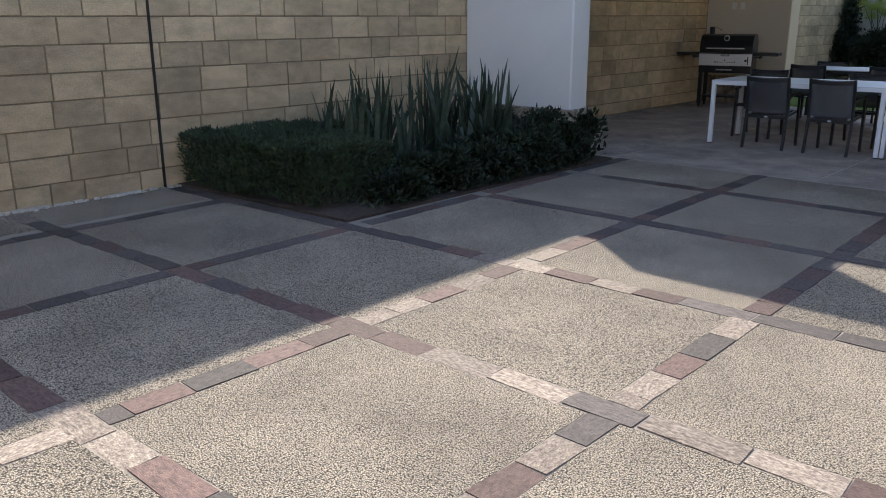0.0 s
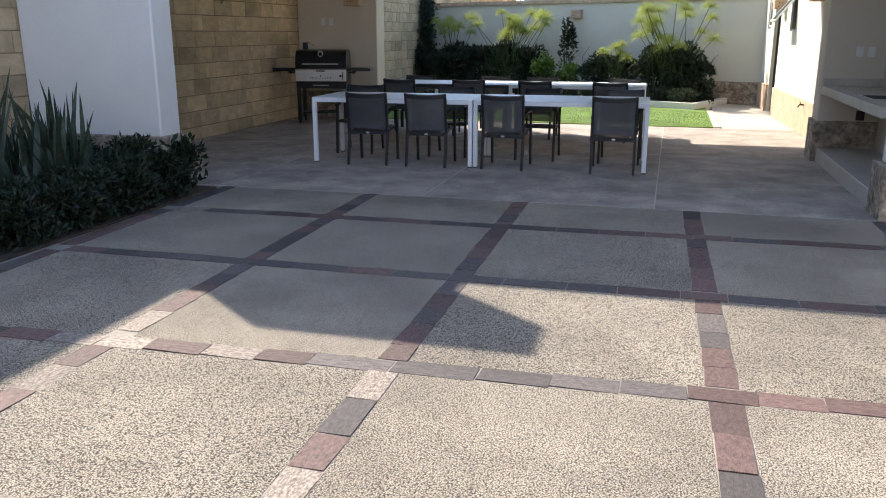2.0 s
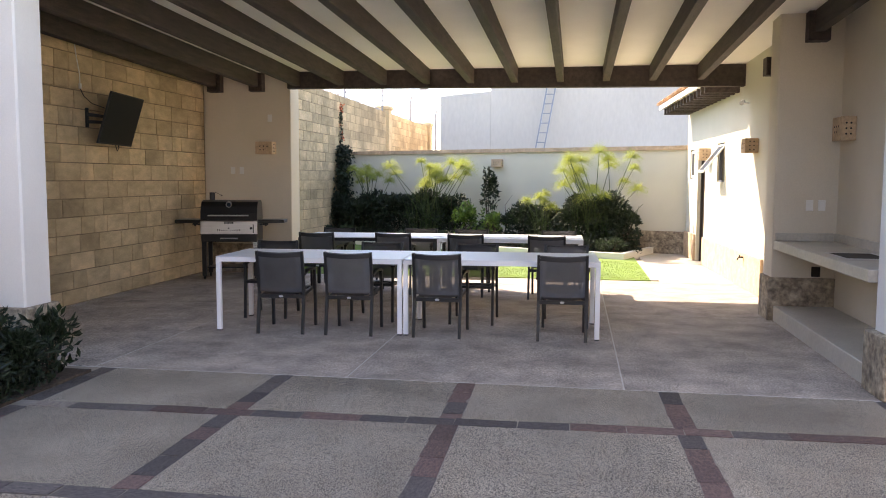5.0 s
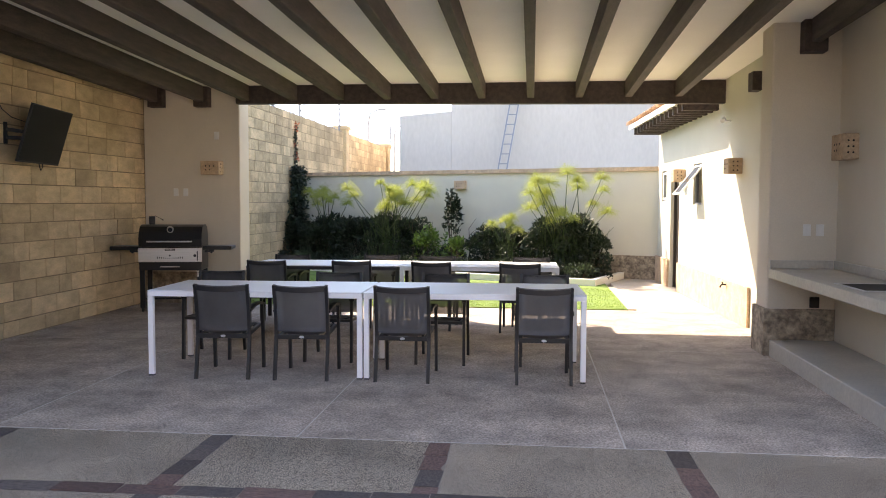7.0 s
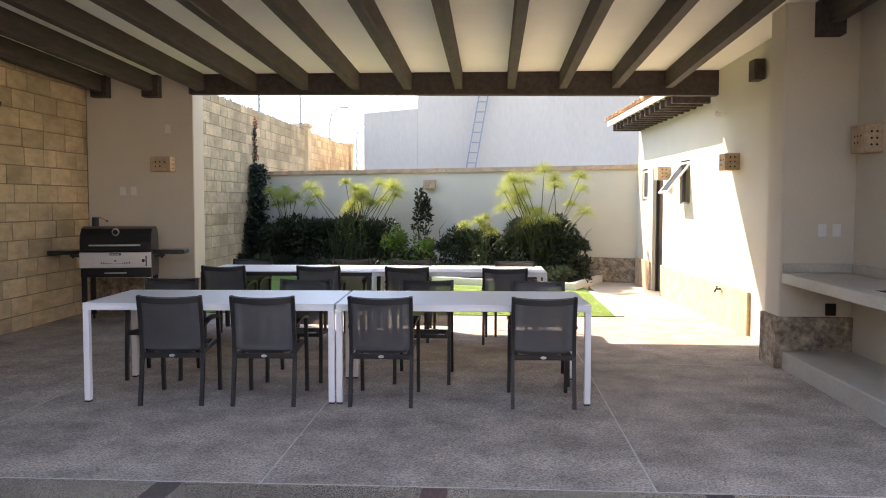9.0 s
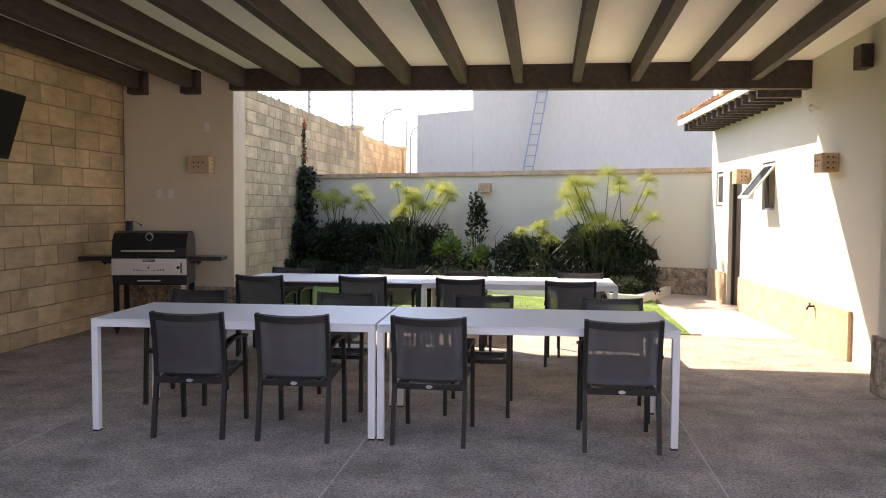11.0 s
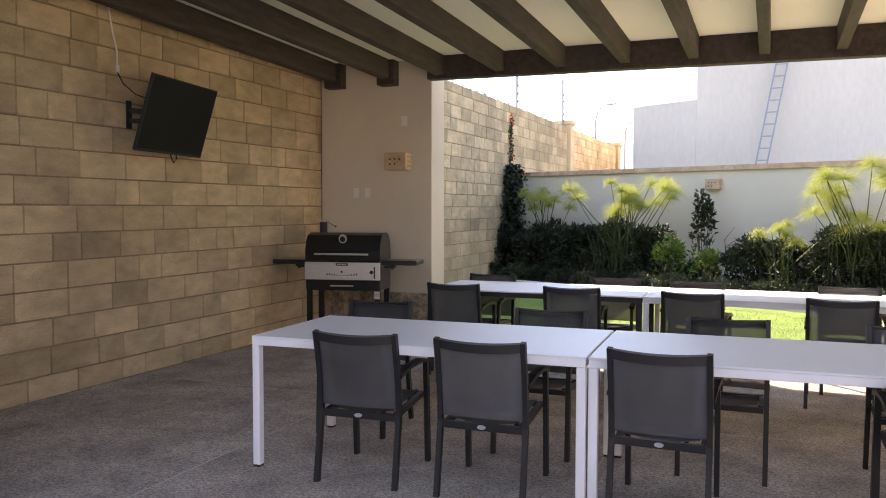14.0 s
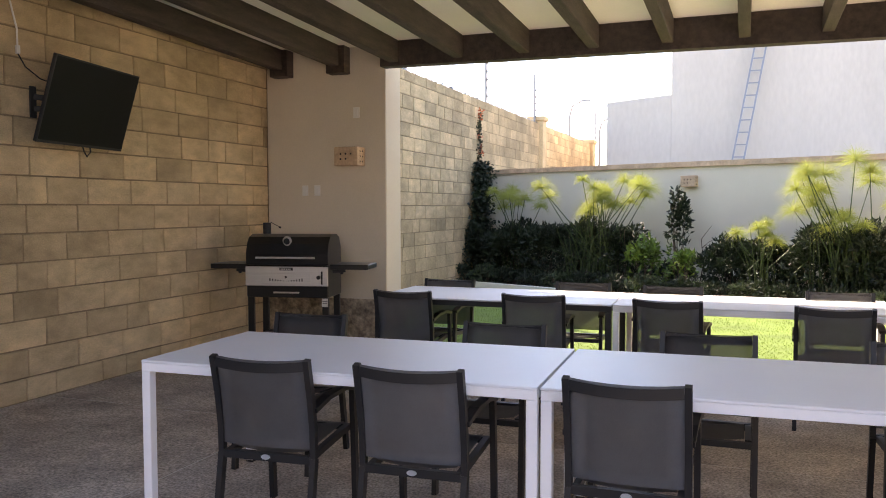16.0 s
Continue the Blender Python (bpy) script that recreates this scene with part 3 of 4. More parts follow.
    add_tube(bm, [(-0.17, 0.27, 1.275), (-0.165, 0.268, 1.29)], 0.012, 8)
    part("damper_rod", bm, M["matt_black"], flue)
    bm = bmesh.new()
    add_box(bm, w - 0.075, w - 0.01, 0.018, 0.0235, 0.49, 0.575)
    tag = part("paper_tag", bm, M["plastic"], t, "white paper tag")
    bm = bmesh.new()
    for i in range(2):
        add_box(bm, w - 0.07, w - 0.016, 0.0165, 0.0175, 0.525 + i * 0.02, 0.53 + i * 0.02)
    part("print_bars", bm, M["matt_black"], tag)
    return t


bbq = barbecue(-4.4, 5.58)
bbq.rotation_euler = (0, 0, radians(12))
bbq.scale = (0.92, 0.92, 0.99)


# ---- television, cord, switches, lamps ----
def television():
    t = thing("television", "black flat television tilted down on a wall arm", "television", at=(-4.914, 3.595, 2.258))
    u = Vector((-0.174, 0.985, 0)).normalized()
    v = Vector((0.285, 0.05, 0.957)).normalized()
    n = u.cross(v).normalized()
    v = n.cross(u)
    m = Matrix((u, v, n)).transposed().to_4x4()

    def piece(name, mat, rows, parent, bevel=0.004):
        bm = bmesh.new()
        for r in rows:
            add_box(bm, *r, bevel=bevel)
        bmesh.ops.transform(bm, matrix=m, verts=bm.verts[:])
        return part(name, bm, mat, parent)
    w, h = 0.535, 0.325
    body = piece("body", M["matt_black"], [(-w, w, -h, h, -0.03, 0.0), (-w * 0.6, w * 0.6, -h * 0.7, h * 0.5, -0.06, -0.0305)], t)
    piece("screen", M["screen"], [(-w + 0.012, w - 0.012, -h + 0.022, h - 0.012, 0.0005, 0.003)], body, 0)
    bm = bmesh.new()
    add_box(bm, -0.325, -0.31, -0.295, -0.235, -0.1, 0.14, 0.003)
    plate = part("wall_plate", bm, M["matt_black"], t)
    bm = bmesh.new()
    add_bar(bm, (-0.31, -0.265, 0.06), (-0.08, -0.02, 0.03), 0.03, 0.04)
    add_bar(bm, (-0.31, -0.265, -0.03), (-0.08, -0.02, -0.03), 0.03, 0.04)
    part("arm", bm, M["matt_black"], t)
    bm = bmesh.new()
    add_tube(bm, [(-0.1, -0.02, -0.25), (-0.11, 0.02, -0.34), (-0.12, 0.06, -0.38), (-0.12, 0.1, -0.34), (-0.12, 0.08, -0.26)], 0.006, 6)
    part("cable", bm, M["matt_black"], t, "hanging black cable loop")


television()
t = thing("power_cord", "white power cord and socket hanging on the block wall", "cord")
bm = bmesh.new()
add_tube(bm, [(XL + 0.012, 3.1, 3.24), (XL + 0.015, 3.14, 3.0), (XL + 0.012, 3.2, 2.8), (XL + 0.012, 3.2, 2.68)], 0.007, 6)
part("cord", bm, M["plastic"], t)
bm = bmesh.new()
add_tube(bm, [(XL + 0.015, 3.2, 2.68), (XL + 0.015, 3.2, 2.62)], 0.018, 8)
part("socket", bm, M["plastic"], t)
bm = bmesh.new()
add_tube(bm, [(XL + 0.015, 3.2, 2.62), (XL + 0.03, 3.25, 2.53), (XL + 0.08, 3.34, 2.45), (XL + 0.2, 3.42, 2.4)], 0.005, 6)
part("lead", bm, M["matt_black"], t, "black lead to the television")


def plate(p, axis, label="white switch plate on the plastered wall", w=0.075, h=0.115):
    t = thing("switch_plate", label, "switch", "switch plates", at=p)
    bm = bmesh.new()
    rows = (-w / 2, w / 2, -0.008, 0, -h / 2, h / 2) if axis == "y" else (-0.008, 0, -w / 2, w / 2, -h / 2, h / 2)
    add_box(bm, *rows, bevel=0.003)
    pl = part("plate", bm, M["plastic"], t)
    bm = bmesh.new()
    add_box(bm, -w * 0.22, w * 0.22, -0.0115, -0.0085, -h * 0.3, h * 0.3, 0.001)
    part("rocker", bm, M["plastic"], pl)


plate((-4.752, 6.57, 1.66), "y")
plate((-4.6, 6.57, 1.66), "y")
plate((-4.11, 6.57, 2.5), "y")
plate((3.265, 3.315, 1.265), "y")
plate((3.39, 3.315, 1.265), "y")


def sconce(p, facing, w=0.3, h=0.2, d=0.15):
    """A stone box lamp with drilled holes; facing: -y, -x or the garden wall's normal."""
    t = thing("wall_lamp", "tan carved stone box wall lamp with small drilled holes", "wall lamp", "stone wall lamps", at=p)
    t.rotation_euler = (0, 0, facing)
    bm = bmesh.new()
    add_box(bm, -w / 2, w / 2, -d, 0, -h / 2, h / 2, 0.006)
    part("shade", bm, M["tan_stone"], t)
    bm = bmesh.new()
    for i in range(3):
        for j in range(2):
            if (i, j) != (2, 0):
                add_tube(bm, [(-0.06 + i * 0.06, -d - 0.0015, -0.03 + j * 0.055), (-0.06 + i * 0.06, -d + 0.01, -0.03 + j * 0.055)], 0.011, 8)
    for side in (-1, 1):
        for i in range(2):
            for j in range(3):
                q = (side * (w / 2 + 0.0015), -d * (0.35 + 0.3 * i), -0.055 + j * 0.055)
                add_tube(bm, [q, (side * (w / 2 - 0.01), q[1], q[2])], 0.01, 8)
    part("holes", bm, M["hole"], t, "dark drilled holes")


sconce((-4.15, 6.57, 2.02), 0, 0.28, 0.2, 0.19)
sconce((E, 5.68, 2.0), radians(-90), 0.24, 0.2, 0.175)
sconce((E, 8.87, 1.98), radians(-90), 0.24, 0.21, 0.2)
sconce((KX, 2.96, 2.06), radians(-90), 0.28, 0.24, 0.15)
p = along(4.32, 0.0, 1.9)
sconce(tuple(p), math.atan2(BN.y, BN.x) + math.pi / 2, 0.26, 0.19, 0.12)

# ---- counter ----
t = thing("counter", "pale polished concrete counter with an upstand", "counter")
bm = bmesh.new()
add_box(bm, 2.905, KX - 0.002, 0.385, 3.28, 0.785, 0.88, 0.006)
part("worktop", bm, M["counter"], t)
bm = bmesh.new()
add_box(bm, KX - 0.03, KX - 0.003, 0.385, 3.28, 0.8805, 0.965, 0.003)
add_box(bm, 2.92, KX - 0.032, 3.285, 3.313, 0.8805, 0.965, 0.003)
part("upstand", bm, M["counter"], t)
bm = bmesh.new()
add_box(bm, 2.925, KX - 0.004, 0.385, 3.283, 0.0, 0.165, 0.006)
tagged(part("plinth", bm, M["counter"]), "low concrete plinth under the counter", "plinth")
t = thing("sink", "dark sink basin set into the counter", "sink", at=(3.2, 1.5, 0.881))
bm = bmesh.new()
for r in ((-0.2, 0.2, -0.3, -0.28, 0, 0.006), (-0.2, 0.2, 0.28, 0.3, 0, 0.006), (-0.2, -0.18, -0.28, 0.28, 0, 0.006), (0.18, 0.2, -0.28, 0.28, 0, 0.006)):
    add_box(bm, *r)
part("rim", bm, M["steel"], t)
bm = bmesh.new()
add_box(bm, -0.18, 0.18, -0.28, 0.28, 0.0, 0.002)
part("basin", bm, M["hole"], t)
t = thing("junction_box", "small dark electrical box below the counter", "electrical box")
bm = bmesh.new()
add_box(bm, 3.31, 3.4, 3.293, 3.3145, 0.49, 0.6, 0.004)
part("box", bm, M["hole"], t)

# ---- door, windows, camera on the house ----
t = thing("door_1", "dark brown door set back in the house wall", "door", kind="structure")
bm = bmesh.new()
add_box(bm, E + 0.1, E + 0.145, DY0 + 0.05, DY1 - 0.05, 0.01, DZ - 0.05, 0.004)
leaf = part("leaf", bm, M["door"], t)
for r in ((E + 0.06, E + 0.16, DY0, DY0 + 0.049, 0, DZ), (E + 0.06, E + 0.16, DY1 - 0.049, DY1, 0, DZ), (E + 0.06, E + 0.16, DY0 + 0.05, DY1 - 0.05, DZ - 0.049, DZ)):
    bm = bmesh.new()
    add_box(bm, *r)
    part("door_frame", bm, M["door"], t)
bm = bmesh.new()
add_bar(bm, (E + 0.07, DY0 + 0.12, 1.0), (E + 0.07, DY0 + 0.24, 1.0), 0.02)
add_bar(bm, (E + 0.07, DY0 + 0.12, 1.0), (E + 0.1, DY0 + 0.12, 1.0), 0.02)
part("handle", bm, M["matt_black"], leaf)


def window(name, y0, y1, z0, z1, tilt, label):
    t = thing(name, label, "window", kind="structure", at=(E + 0.03, 0, 0))
    for r in ((0, 0.05, y0, y0 + 0.03, z0, z1), (0, 0.05, y1 - 0.03, y1, z0, z1), (0, 0.05, y0 + 0.03, y1 - 0.03, z0, z0 + 0.03), (0, 0.05, y0 + 0.03, y1 - 0.03, z1 - 0.03, z1)):
        bm = bmesh.new()
        add_box(bm, *r)
        part("window_frame", bm, M["alu"], t)
    bm = bmesh.new()
    for r in ((-0.012, 0.012, y0 + 0.032, y0 + 0.07, z0 + 0.032, z1 - 0.032), (-0.012, 0.012, y1 - 0.07, y1 - 0.032, z0 + 0.032, z1 - 0.032),
              (-0.012, 0.012, y0 + 0.07, y1 - 0.07, z0 + 0.032, z0 + 0.07), (-0.012, 0.012, y0 + 0.07, y1 - 0.07, z1 - 0.07, z1 - 0.032)):
        add_box(bm, *r)
    turn = Matrix.Translation((0, 0, z1 - 0.03)) @ Matrix.Rotation(radians(tilt), 4, "Y") @ Matrix.Translation((0, 0, -z1 + 0.03))
    bmesh.ops.transform(bm, matrix=turn, verts=bm.verts[:])
    sash = part("sash", bm, M["plastic"], t, "white sash")
    bm = bmesh.new()
    add_box(bm, -0.003, 0.003, y0 + 0.07, y1 - 0.07, z0 + 0.07, z1 - 0.07)
    bmesh.ops.transform(bm, matrix=turn, verts=bm.verts[:])
    part("pane", bm, M["glass"], sash)


window("window_1", WY0, WY1, WZ0, WZ1, 38, "small awning window pushed open outward")
window("window_2", VY0, VY1, 1.55, 2.12, 0, "small closed window in the house wall")

t = thing("security_camera", "small white security camera on a bracket", "camera", at=(E, 6.13, 2.62))
bm = bmesh.new()
add_tube(bm, [(0, 0, 0), (-0.06, 0, 0.0), (-0.1, 0, 0.02)], 0.012, 8)
part("bracket", bm, M["plastic"], t)
bm = bmesh.new()
add_tube(bm, [(-0.08, 0.06, 0.03), (-0.13, -0.08, -0.01)], 0.03, 10)
part("housing", bm, M["plastic"], t)
t = thing("garden_tap", "small dark tap on the house wall", "tap", at=(E - 0.04, 6.04, 0.44))
bm = bmesh.new()
add_tube(bm, [(0, 0, 0.0), (-0.06, 0, 0.0), (-0.08, 0, -0.04)], 0.012, 8)
add_bar(bm, (-0.05, -0.03, 0.03), (-0.05, 0.03, 0.03), 0.012)
add_bar(bm, (-0.05, 0, 0), (-0.05, 0, 0.03), 0.01)
part("body", bm, M["hole"], t)

# eave of the house
t = thing("house_roof", "clay tile roof edge with white fascia and dark wooden corbels", "roof")
bm = bmesh.new()
vs = add_box(bm, 2.42, 4.6, 6.7, HN + 0.05, 2.93, 3.02)
for v in vs:
    v.co.z += (v.co.x - 2.42) * 0.35
part("roof_slab", bm, M["plaster"], t, "white plastered eave")
for i in range(14):
    y = 6.75 + i * 0.32
    bm = bmesh.new()
    add_box(bm, 2.5, 3.0, y, y + 0.09, 2.83, 2.955, 0.004)
    part("corbel", bm, M["wood"], t)
bm0 = bmesh.new()
for i in range(7):
    a = math.pi * i / 6
    bm0.verts.new((0, 0.085 * math.cos(a), 0.06 * math.sin(a)))
bm0.verts.ensure_lookup_table()
prof = list(bm0.verts)
far = [bm0.verts.new((2.3, v.co.y * 1.0, v.co.z + 2.3 * 0.35)) for v in prof]
for i in range(6):
    bm0.faces.new((prof[i], prof[i + 1], far[i + 1], far[i]))
bmesh.ops.solidify(bm0, geom=bm0.faces[:], thickness=0.014)
tile_me = finish(bm0, "tile", M["tile"])
for i in range(26):
    ob = new("tile", tile_me)
    ob.parent = t
    ob.location = (2.37, 6.78 + i * 0.172, 3.02)
# the house stands a little askew to the patio
askew = Matrix.Translation((E, 10.9, 0)) @ Matrix.Rotation(radians(2.07), 4, "Z") @ Matrix.Translation((-E, -10.9, 0))
for ob in scene.objects:
    if ob.parent is None and (ob.name in ("wall_east_house", "wall_house_room", "ceiling_house", "wall_base_east", "door_1", "window_1", "window_2", "security_camera", "garden_tap", "house_roof")
                              or (ob.name.startswith("wall_lamp") and abs(ob.location.x - E) < 0.01)):
        ob.matrix_basis = askew @ ob.matrix_basis

# ---- far building with its ladder, wall pier, fence ----
t = thing("apartment_building", "large plain grey rendered building beyond the garden wall", "building")
bm = bmesh.new()
add_box(bm, -1.95, 22.0, 20.0, 34.0, -0.16, 9.0, 0.01)
part("main_wall", bm, M["grey_wall"], t)
bm = bmesh.new()
vs = add_box(bm, -3.57, -1.951, 20.02, 34.0, -0.16, 4.32)
for v in vs:
    if v.co.z > 1 and v.co.x < -3:
        v.co.z = 4.18
part("lower_wing", bm, M["grey_wall"], t)
t = thing("ladder", "blue-grey aluminium extension ladder leaning on the building", "ladder")
A0, A1 = Vector((-0.8, 19.2, -0.16)), Vector((0.31, 19.93, 6.4))
for s in (-0.13, 0.13):
    bm = bmesh.new()
    add_bar(bm, A0 + Vector((s, 0, 0)), A1 + Vector((s, 0, 0)), 0.04, 0.07, (0, 1, 0))
    part("stile", bm, M["alu"], t)
for i in range(22):
    c = A0.lerp(A1, (i + 0.5) / 22)
    bm = bmesh.new()
    add_bar(bm, c + Vector((-0.11, 0, 0)), c + Vector((0.11, 0, 0)), 0.03)
    part("rung", bm, M["alu"], t)

t = thing("wall_pier", "sandstone pier with a cap on the garden wall", "pier")
bm = bmesh.new()
add_box(bm, GX - 0.28, GX + 0.1, 19.3, 19.7, -0.1, 3.71, 0.01)
part("shaft", bm, M["block"], t)
bm = bmesh.new()
add_box(bm, GX - 0.33, GX + 0.15, 19.25, 19.75, 3.711, 3.83, 0.02)
part("cap", bm, M["block"], t)
t = thing("wall_pier", "sandstone pier with a cap on the garden wall", "pier")
bm = bmesh.new()
add_box(bm, GX - 0.28, GX + 0.1, 26.6, 27.1, -0.1, 3.66, 0.01)
part("shaft", bm, M["block"], t)
bm = bmesh.new()
add_box(bm, GX - 0.33, GX + 0.15, 26.55, 27.15, 3.661, 3.79, 0.02)
part("cap", bm, M["block"], t)

t = thing("electric_fence", "thin electric fence wires on posts along the wall top", "fence")
posts = [10.7, 15.0, 19.2, 28.2]
for y in posts:
    bm = bmesh.new()
    add_bar(bm, (GX - 0.1, y, 3.64), (GX - 0.1, y, 4.9), 0.045)
    po = part("post", bm, M["wire"], t)
    bm = bmesh.new()
    for k in range(5):
        add_box(bm, GX - 0.075, GX - 0.055, y - 0.02, y + 0.02, 3.79 + k * 0.17, 3.83 + k * 0.17)
    part("insulator", bm, M["matt_black"], po)
for k in range(5):
    bm = bmesh.new()
    add_tube(bm, [(GX - 0.06, 7.0, 3.81 + k * 0.17), (GX - 0.06, 26.5, 3.81 + k * 0.17)], 0.0035, 4)
    part("wire", bm, M["wire"], t)
t = thing("broken_glass", "broken glass shards set on the wall top", "glass shards", kind="stuff")
bm = bmesh.new()
rng = random.Random(5)
for i in range(420):
    y = 7.0 + i * 0.045 + rng.uniform(-0.02, 0.02)
    x = GX - rng.uniform(0.03, 0.17)
    add_leaf(bm, (x, y, 3.635), (rng.uniform(-0.3, 0.3), rng.uniform(-0.3, 0.3), 1), rng.uniform(0.04, 0.09), 0.04)
part("shards", bm, M["wire"], t)
for x, y, h in ((-6.1, 27.5, 5.4), (-5.2, 28.5, 4.9)):
    t = thing("street_lamp", "thin distant lamp post behind the wall", "lamp post", at=(x, y, -0.16))
    bm = bmesh.new()
    add_tube(bm, [(0, 0, 0), (0, 0, h * 0.9), (0.1, 0, h * 0.97), (0.45, 0, h)], [0.06, 0.04, 0.03, 0.025], 8)
    part("pole", bm, M["wire"], t)
    bm = bmesh.new()
    add_box(bm, 0.4, 0.75, -0.06, 0.06, h - 0.03, h + 0.03, 0.01)
    part("head", bm, M["wire"], t)

# ---- plants ----
class Cloud:
    """Collects many small leaves into one mesh."""

    def __init__(self, seed):
        self.v, self.f, self.r = [], [], random.Random(seed)

    def leaf(self, p, d, length, width, droop=0.0):
        r = self.r
        d = Vector(d).normalized()
        s = d.cross(Vector((r.uniform(-1, 1), r.uniform(-1, 1), r.uniform(-1, 1))))
        if s.length < 1e-3:
            return
        s.normalize()
        n = s.cross(d)
        p = Vector(p)
        mid = p + d * length * 0.5 + n * length * 0.08
        i = len(self.v)
        self.v += [p[:], (mid + s * width / 2)[:], (p + d * length + Vector((0, 0, -droop)))[:], (mid - s * width / 2)[:]]
        self.f.append((i, i + 1, i + 2, i + 3))

    def strip(self, pts, widths, side):
        i = len(self.v)
        for p, w in zip(pts, widths):
            p = Vector(p)
            self.v += [(p - side * w / 2)[:], (p + side * w / 2)[:]]
        for k in range(len(pts) - 1):
            a = i + 2 * k
            self.f.append((a, a + 1, a + 3, a + 2))

    def mesh(self, name, mat, parent=None, label=""):
        me = bpy.data.meshes.new(name)
        me.from_pydata(self.v, [], self.f)
        me.materials.append(mat)
        ob = new(name, me)
        if parent:
            ob.parent = parent
        if label:
            ob["label"] = label
        return ob


def direction(r, up=0.3):
    a = r.uniform(0, 2 * math.pi)
    z = r.uniform(-1 + up, 1)
    q = math.sqrt(max(0, 1 - min(1, abs(z)) ** 2))
    return Vector((q * math.cos(a), q * math.sin(a), z))


def bush(name, label, c, radii, n, mat, length, width, seed, box=False, stems=6, category="shrub", group=""):
    """Leaves spread through a lumpy volume, thicker at its surface, on a few bare stems."""
    t = thing(name, label, category, group, at=c)
    cl = Cloud(seed)
    r = cl.r
    lumps = [(direction(r, 0.9), r.uniform(0.35, 1.0)) for _ in range(13)]
    for _ in range(n):
        if box:
            p = Vector((r.uniform(-1, 1), r.uniform(-1, 1), r.uniform(0, 1)))
            k = r.random()
            e = 1 - abs(r.gauss(0, 0.09))
            if k < 0.4:
                p.z = e
            elif k < 0.65:
                p.x = math.copysign(e, p.x)
            elif k < 0.9:
                p.y = math.copysign(e, p.y)
            q = Vector((p.x * radii[0], p.y * radii[1], p.z * radii[2]))
            q += noise.noise_vector(q * 4) * 0.05
            out = Vector((p.x * 0.5, p.y * 0.5, 0.8))
        else:
            d = direction(r, 0.95)
            a, b = lumps[r.randrange(len(lumps))]
            p = a * (0.75 * b) + d * (0.42 * (1 - abs(r.gauss(0, 0.3))))
            if r.random() < 0.3:
                p = Vector((r.uniform(-0.9, 0.9), r.uniform(-0.9, 0.9), r.uniform(-1, 0.1)))
            q = Vector((p.x * radii[0], p.y * radii[1], radii[2] * (0.5 + 0.5 * p.z)))
            out = d
        q.z = max(q.z, 0.02)
        cl.leaf(q, (out + direction(r, 0.4) * 0.9), length * r.uniform(0.6, 1.3), width * r.uniform(0.7, 1.2))
    cl.mesh("foliage", mat, t)
    bm = bmesh.new()
    for k in range(stems):
        a = r.uniform(0, 6.28)
        top = (radii[0] * 0.6 * math.cos(a), radii[1] * 0.6 * math.sin(a), radii[2] * r.uniform(0.6, 0.9))
        add_tube(bm, [(top[0] * 0.15, top[1] * 0.15, -0.03), (top[0] * 0.5, top[1] * 0.45, top[2] * 0.5), top], [0.012, 0.008, 0.003], 5)
    tagged(part("woody_growth", bm, M["bark"], t), kind="stuff")
    return t


# front bed
BX, BY0, BY1 = -2.99, -3.84, -0.17
soil = structure("bed_soil", M["earth"], [(XL, BX - 0.02, -3.79, BY1, -0.12, 0.02)], "dark mulch of the planting bed", "soil")
for v in soil.data.vertices:
    if v.co.y < -3:
        v.co.y += 0.05 * v.co.x - 0.065 + SW + 0.002
bush("hedge", "clipped dark green rosemary hedge in the planting bed", (-4.68, -3.3, 0.02), (0.5, 0.72, 0.46), 17000, M["leaf_hedge"], 0.05, 0.014, 11, True, category="hedge")
bush("hedge", "clipped dark green rosemary hedge at the bed corner", (-3.86, -3.5, 0.02), (0.46, 0.42, 0.46), 14000, M["leaf_hedge"], 0.05, 0.014, 12, True, category="hedge")


def swords(c, n, seed, h):
    t = thing("sword_plant", "clump of tall grey-green sword-shaped leaves in the bed", "plant", "sword plants", at=c)
    cl = Cloud(seed)
    r = cl.r
    for _ in range(n):
        a = r.uniform(0, 6.28)
        lean = abs(r.gauss(0, 0.22))
        L = h * r.uniform(0.55, 1.08)
        w = r.uniform(0.035, 0.06)
        o = Vector((r.gauss(0, 0.11), r.gauss(0, 0.13), 0))
        d = Vector((math.cos(a), math.sin(a), 0))
        tw = r.uniform(0, 3.14)
        side = Vector((math.cos(tw), math.sin(tw), 0))
        pts = [o + d * (lean * L * k ** 1.6) + Vector((0, 0, L * k * (1 - 0.2 * lean * k))) for k in (0, 0.25, 0.5, 0.75, 0.92, 1.0)]
        cl.strip(pts, [w * 0.7, w, w, w * 0.72, w * 0.35, 0.002], side)
    cl.mesh("foliage", M["sword"], t)


for i, (x, y, n, h) in enumerate(((-4.5, -2.75, 26, 0.9), (-4.05, -2.8, 24, 0.85), (-4.6, -2.2, 26, 1.0), (-4.35, -2.35, 26, 0.95), (-3.7, -1.6, 22, 0.9), (-4.0, -1.95, 34, 1.05), (-4.3, -1.55, 30, 1.15), (-3.95, -1.2, 34, 1.05), (-4.25, -0.85, 26, 1.0), (-3.85, -2.45, 20, 0.8))):
    swords((x, y, 0.02), n, 30 + i, h)
